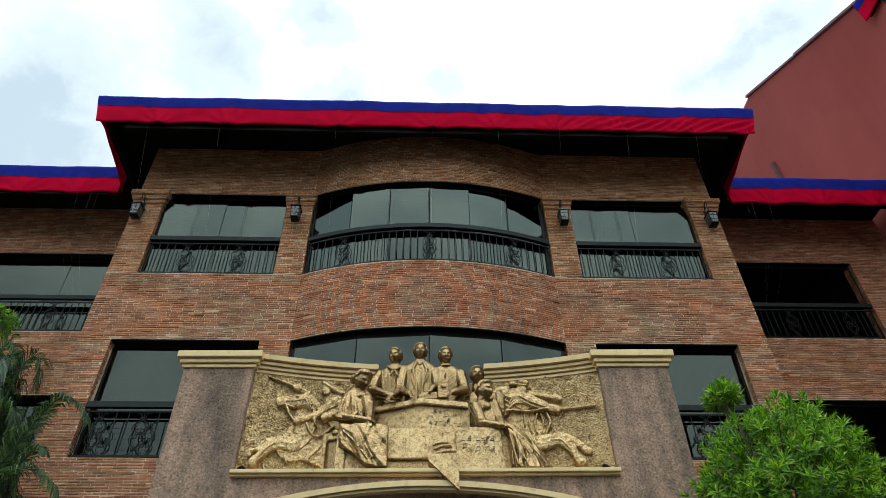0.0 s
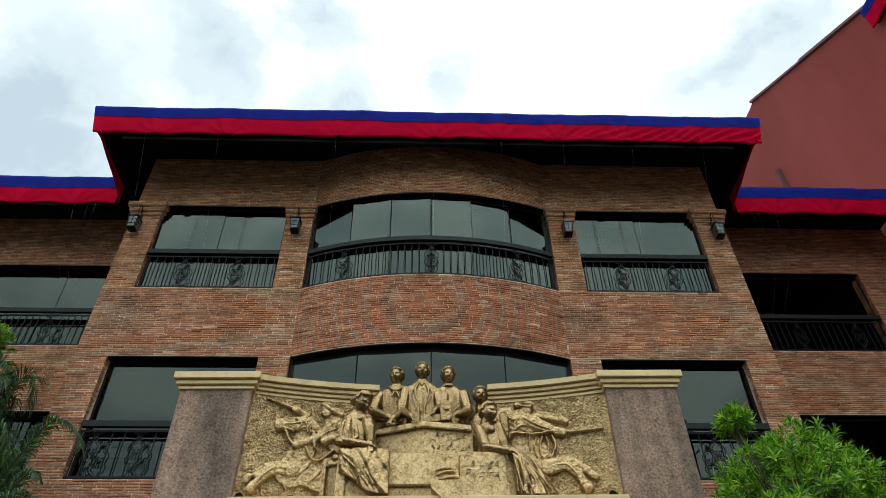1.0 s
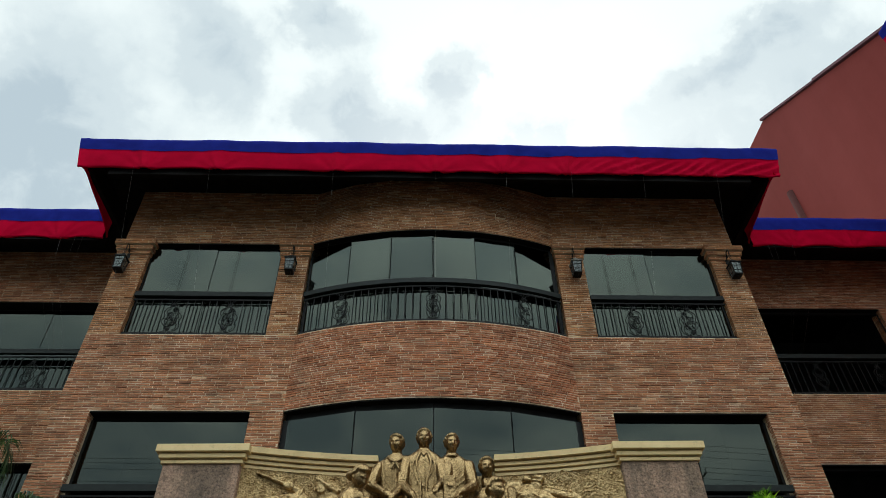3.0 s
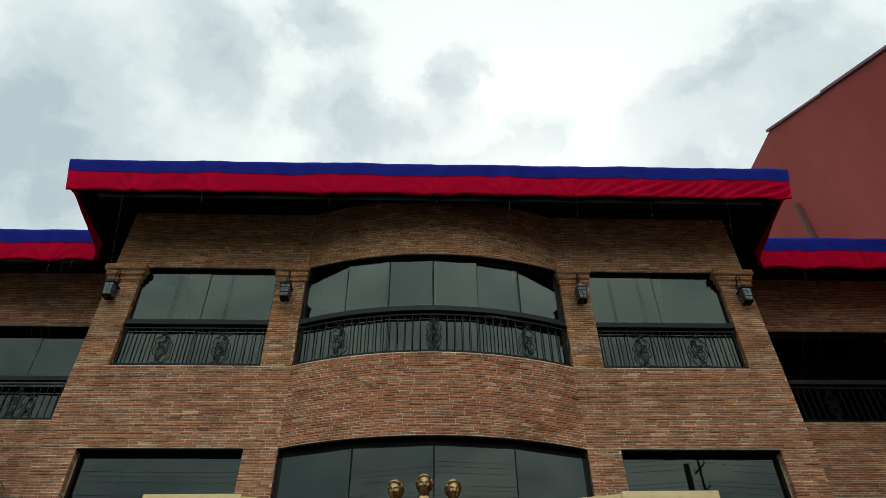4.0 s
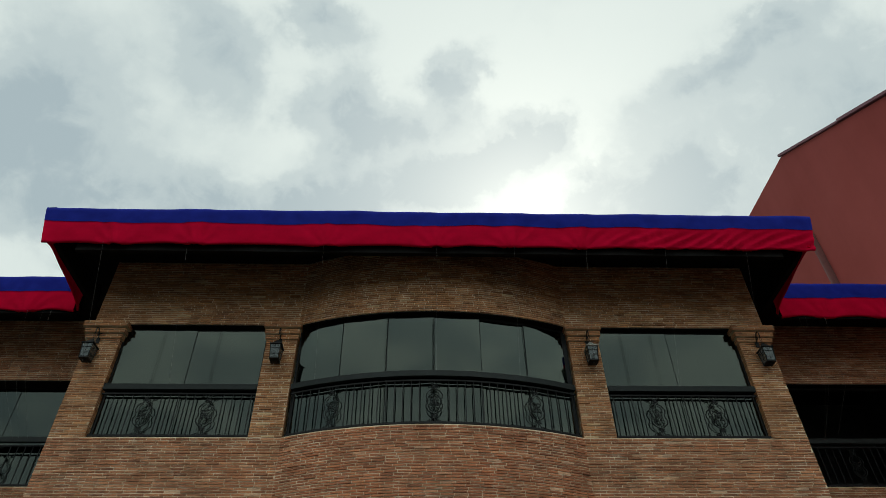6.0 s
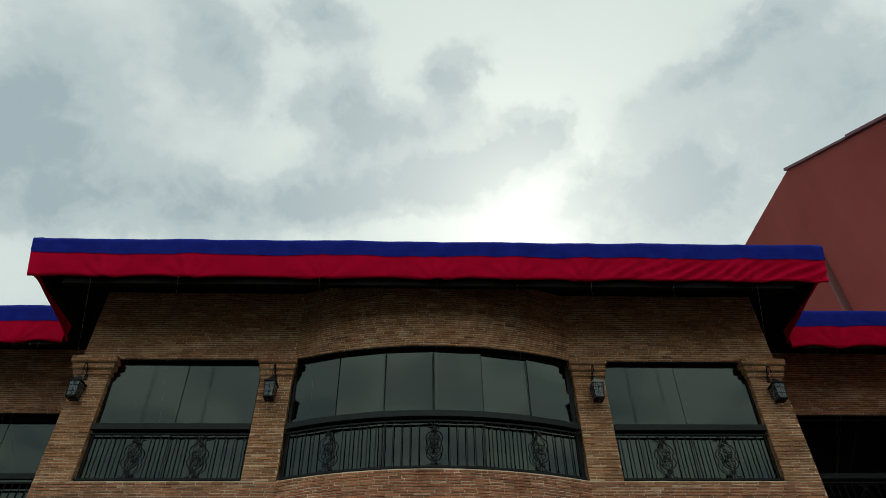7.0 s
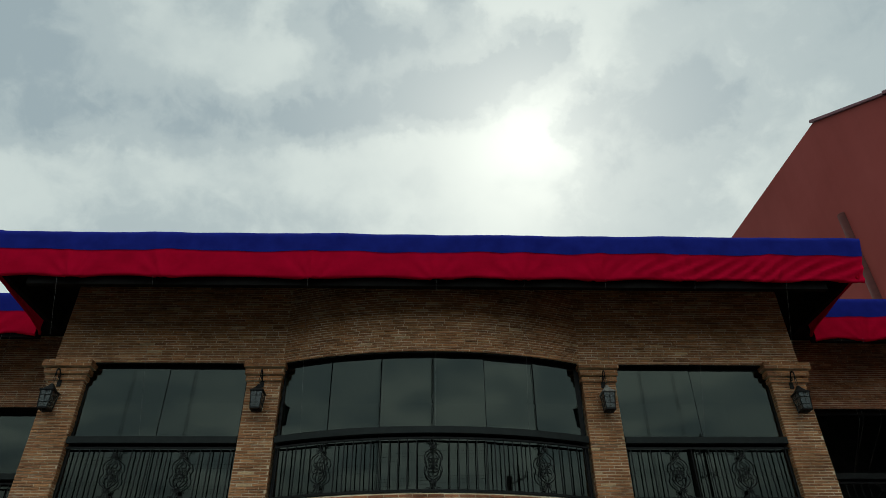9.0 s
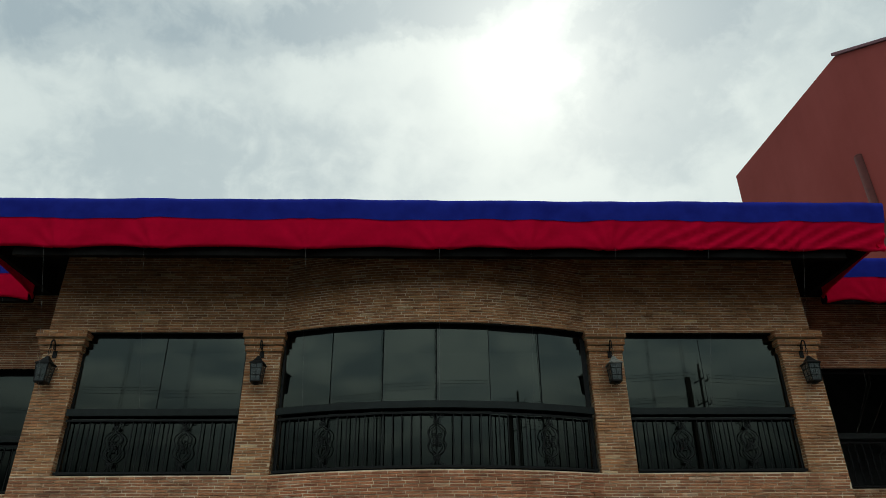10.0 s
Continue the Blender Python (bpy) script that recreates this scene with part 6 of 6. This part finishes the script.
def leaf_quad(v, f, base, direction, up, length, width, bend=0.25):
    """A folded narrow leaf of four triangles."""
    d = direction.normalized()
    s = d.cross(up)
    s = s.normalized() if s.length > 1e-4 else Vector((1, 0, 0))
    n = s.cross(d)
    c = len(v)
    m1 = base + d * length * 0.45 + n * length * 0.05
    tip = base + d * length - n * length * bend
    v += [base, m1 + s * width, m1 - n * width * 0.35, m1 - s * width, tip]
    f += [(c, c + 1, c + 2), (c, c + 2, c + 3), (c + 1, c + 4, c + 2), (c + 2, c + 4, c + 3)]


def shrub(x, y, crowns, seed, label):
    r = random.Random(seed)
    t = thing("shrub", label, "shrub", at=(x, y, 0))
    bm = bmesh.new()
    tube(bm, smooth_line([(0, 0, 0), (0.05, 0, 1.2), (-0.03, 0.05, 2.6), (0, 0, 3.6)], 4), 0.11, 9, 0.06)
    trunk = part("trunk", bm, BARK, t)
    v, f = [], []
    bl = bmesh.new()
    for cx, cy, cz, rx, ry, rz, count in crowns:
        for i in range(count):
            a = r.uniform(0, 2 * math.pi)
            h = r.uniform(-0.75, 1.0)
            k = math.sqrt(max(0.0, 1 - h * h))
            shell = r.uniform(0.72, 1.0) if i % 4 else r.uniform(0.4, 0.75)
            lump = 1 + 0.16 * noise.noise(Vector((3 * k * math.cos(a) + cx, 3 * k * math.sin(a), 3 * h)))
            n = Vector((k * math.cos(a), k * math.sin(a), h))
            p = Vector((cx + rx * n.x * shell * lump, cy + ry * n.y * shell * lump, cz + rz * n.z * shell * lump))
            if i % 9 == 0:
                tube(bl, [Vector((cx * 0.5, cy * 0.5, 3.0 + 0.25 * (cz - 3))), (p + Vector((cx, cy, cz))) / 2 - Vector((0, 0, 0.1)), p], 0.013, 5, 0.006)
            axis = (n + Vector((r.uniform(-0.4, 0.4), r.uniform(-0.4, 0.4), r.uniform(0.15, 0.8)))).normalized()
            e1 = axis.orthogonal().normalized()
            e2 = axis.cross(e1)
            size = r.uniform(0.105, 0.155)
            for j in range(20):
                b = 2.4 * j + r.uniform(-0.2, 0.2)
                lean = 0.22 + 1.2 * (1 - j / 20) + r.uniform(-0.1, 0.1)
                d = axis * math.cos(lean) + (e1 * math.cos(b) + e2 * math.sin(b)) * math.sin(lean)
                leaf_quad(v, f, p + axis * (0.06 * j / 20 - 0.03), d, axis, size * r.uniform(0.75, 1.1), size * 0.095, 0.16)
    tagged(part("branchwork", bl, BARK, trunk), kind="stuff")
    part_data("crown", v, f, LEAF, t)
    return t


shrub(4.40, 7.6, ((-0.38, 0.0, 4.0, 1.06, 1.15, 1.0, 600), (-0.68, 0.14, 5.38, 0.19, 0.19, 0.17, 44), (-0.05, 0.1, 4.75, 0.58, 0.7, 0.48, 130), (-1.0, -0.1, 4.0, 0.42, 0.6, 0.5, 70), (0.15, 0, 4.2, 0.5, 0.6, 0.6, 80), (-0.4, 0.1, 4.0, 0.9, 0.9, 0.8, 90)), 4, "bright green shrub with whorled narrow leaves beside the gate")


def frond(v, f, stem, r, pts, leaf):
    """One palm frond: an arching rib with two rows of thin leaflets that hang off it."""
    pts = smooth_line(pts, 6)
    n = len(pts) - 1
    tube(stem, pts, 0.020, 5, 0.004)
    for i in range(int(n * 0.22), n):
        d0 = (pts[i + 1] - pts[i]).normalized()
        side = d0.cross(Vector((0, 0, 1)))
        side = side.normalized() if side.length > 0.1 else Vector((0.7, -0.7, 0))
        up = side.cross(d0)
        steps = max(2, int((pts[i + 1] - pts[i]).length / 0.019))
        for q in range(steps):
            s = (i + q / steps) / n
            p = pts[i].lerp(pts[i + 1], q / steps)
            L = leaf * math.sin(math.pi * (0.10 + 0.80 * s)) ** 0.6
            for sg in (-1, 1):
                l = L * r.uniform(0.75, 1.1)
                d = (d0 * (0.55 + 0.5 * s) + side * sg * r.uniform(0.55, 0.85) + up * r.uniform(0.05, 0.35) + Vector((0, 0, -0.15 - 0.25 * s))).normalized()
                w = up.cross(d).normalized() * 0.012
                m1 = p + d * l * 0.5
                tip = p + d * l * 0.82 + Vector((0, 0, -l * r.uniform(0.25, 0.5)))
                c = len(v)
                v += [p - w * 0.4, p + w * 0.4, m1 + w, m1 - w, tip]
                f += [(c, c + 1, c + 2, c + 3), (c + 3, c + 2, c + 4)]


def arch(az, out, rise, drop, n=6):
    """Rib points of a frond that leaves the crown at az and bends over."""
    h = Vector((math.cos(radians(az)), math.sin(radians(az)), 0))
    return [h * out * (k / n) ** 1.25 + Vector((0, 0, rise * math.sin(math.pi * min(1.0, k / n * 0.72)) - drop * (k / n) ** 3)) for k in range(n + 1)]


def palm(x, y, z, seed, fronds, label):
    r = random.Random(seed)
    t = thing("palm_tree", label, "palm", at=(x, y, 0))
    bm = bmesh.new()
    tube(bm, smooth_line([(0, 0, 0), (0.06, 0, z * 0.4), (0, 0.03, z * 0.8), (0, 0, z)], 5), 0.10, 10, 0.06)
    part("trunk", bm, BARK, t)
    v, f = [], []
    stem = bmesh.new()
    base = Vector((0, 0, z))
    for pts, leaf in fronds:
        frond(v, f, stem, r, [base + Vector(q) for q in pts], leaf)
    tagged(part("ribwork", stem, FROND, t), kind="stuff")
    part_data("crown", v, f, FROND, t)
    return t


palm(-6.55, 9.8, 4.2, 2, (
    ([(0, 0, 0), (0.22, -0.10, 0.81), (0.43, -0.20, 1.17), (0.64, -0.30, 1.56), (0.85, -0.40, 1.88), (1.03, -0.45, 2.02), (1.26, -0.50, 1.95), (1.49, -0.55, 1.74), (1.62, -0.60, 1.52)], 0.34),
    ([(0, 0, 0), (0.45, -0.5, 0.73), (0.77, -0.5, 0.87), (1.06, -0.5, 0.91), (1.33, -0.55, 0.75), (1.54, -0.6, 0.52), (1.63, -0.6, 0.31)], 0.36),
    ([(0, 0, 0), (0.30, -0.3, 0.5), (0.60, -0.3, 0.85), (0.78, -0.3, 1.15), (0.96, -0.4, 1.27), (1.15, -0.5, 1.12)], 0.30),
    (arch(0, 0.8, 0.8, 0.7), 0.34), (arch(-25, 1.0, 0.7, 0.9), 0.36), (arch(45, 0.7, 1.3, 0.6), 0.36), (arch(-45, 0.7, 1.1, 0.6), 0.36), (arch(70, 0.6, 1.0, 0.5), 0.36), (arch(-80, 0.8, 1.5, 0.7), 0.36),
    (arch(20, 1.1, 1.0, 0.9), 0.34), (arch(-60, 1.2, 1.0, 0.9), 0.36), (arch(-110, 1.4, 1.2, 0.9), 0.38), (arch(170, 1.5, 1.3, 0.8), 0.4), (arch(220, 1.4, 1.2, 0.8), 0.4), (arch(100, 0.9, 1.6, 0.6), 0.4),
    (arch(-5, 0.6, 1.7, 0.4), 0.42), (arch(-20, 0.5, 1.3, 0.5), 0.44), (arch(10, 0.9, 1.2, 1.2), 0.42), (arch(-35, 1.05, 0.5, 1.2), 0.42), (arch(190, 0.6, 1.8, 0.5), 0.44), (arch(240, 0.7, 1.4, 0.7), 0.44), (arch(-70, 0.7, 0.9, 1.0), 0.42), (arch(140, 0.8, 1.7, 0.6), 0.44),
), "feathery palm with thin arching fronds at the wing")
palm(-7.35, 10.35, 4.7, 6, (
    ([(0, 0, 0), (0.40, -0.1, 0.9), (0.43, -0.15, 1.65), (0.42, -0.15, 2.25), (0.47, -0.15, 2.66), (0.60, -0.15, 2.76), (0.76, -0.15, 2.50), (0.80, -0.15, 2.2)], 0.50),
    ([(0, 0, 0), (-0.10, 0, 1.5), (-0.17, 0, 2.2), (-0.17, 0, 2.75), (-0.12, 0, 3.1), (0.06, -0.05, 3.05), (0.33, -0.15, 2.66)], 0.55),
    ([(0, 0, 0), (0.15, -0.1, 0.8), (0.40, -0.2, 1.5), (0.62, -0.25, 1.75), (0.80, -0.3, 1.55), (0.88, -0.3, 1.2)], 0.48),
    (arch(-10, 0.55, 2.3, 0.7), 0.5), (arch(30, 0.5, 2.7, 0.6), 0.5), (arch(-50, 0.6, 2.4, 0.7), 0.5), (arch(60, 0.5, 2.0, 0.8), 0.5), (arch(-100, 0.6, 2.8, 0.6), 0.5), (arch(20, 0.4, 1.4, 0.9), 0.5),
    (arch(150, 1.2, 2.4, 0.9), 0.5), (arch(200, 1.3, 2.0, 0.9), 0.5), (arch(260, 1.2, 1.8, 0.9), 0.5), (arch(-30, 0.8, 1.3, 1.0), 0.45), (arch(10, 0.75, 2.0, 1.0), 0.5), (arch(-70, 1.0, 1.6, 1.0), 0.5),
    (arch(0, 0.35, 2.9, 0.5), 0.55), (arch(-40, 0.4, 2.0, 0.7), 0.55), (arch(80, 0.5, 2.5, 0.6), 0.55), (arch(-15, 0.9, 1.6, 1.3), 0.5), (arch(-60, 0.5, 2.9, 0.6), 0.55), (arch(170, 0.6, 2.7, 0.6), 0.55), (arch(-120, 0.8, 2.2, 0.8), 0.55), (arch(230, 0.6, 2.5, 0.7), 0.55),
), "taller feathery palm with upright fronds behind the first")
shrub(-9.25, 11.9, ((0.1, 0, 9.42, 0.5, 0.5, 0.22, 60), (-0.35, 0, 9.45, 0.5, 0.5, 0.45, 70), (0.0, 0, 9.12, 0.32, 0.4, 0.2, 26)), 9, "light green leafy tree top beside the wing")

# ---- the bricks ----
for c in ALL_COURSES:
    c.done()
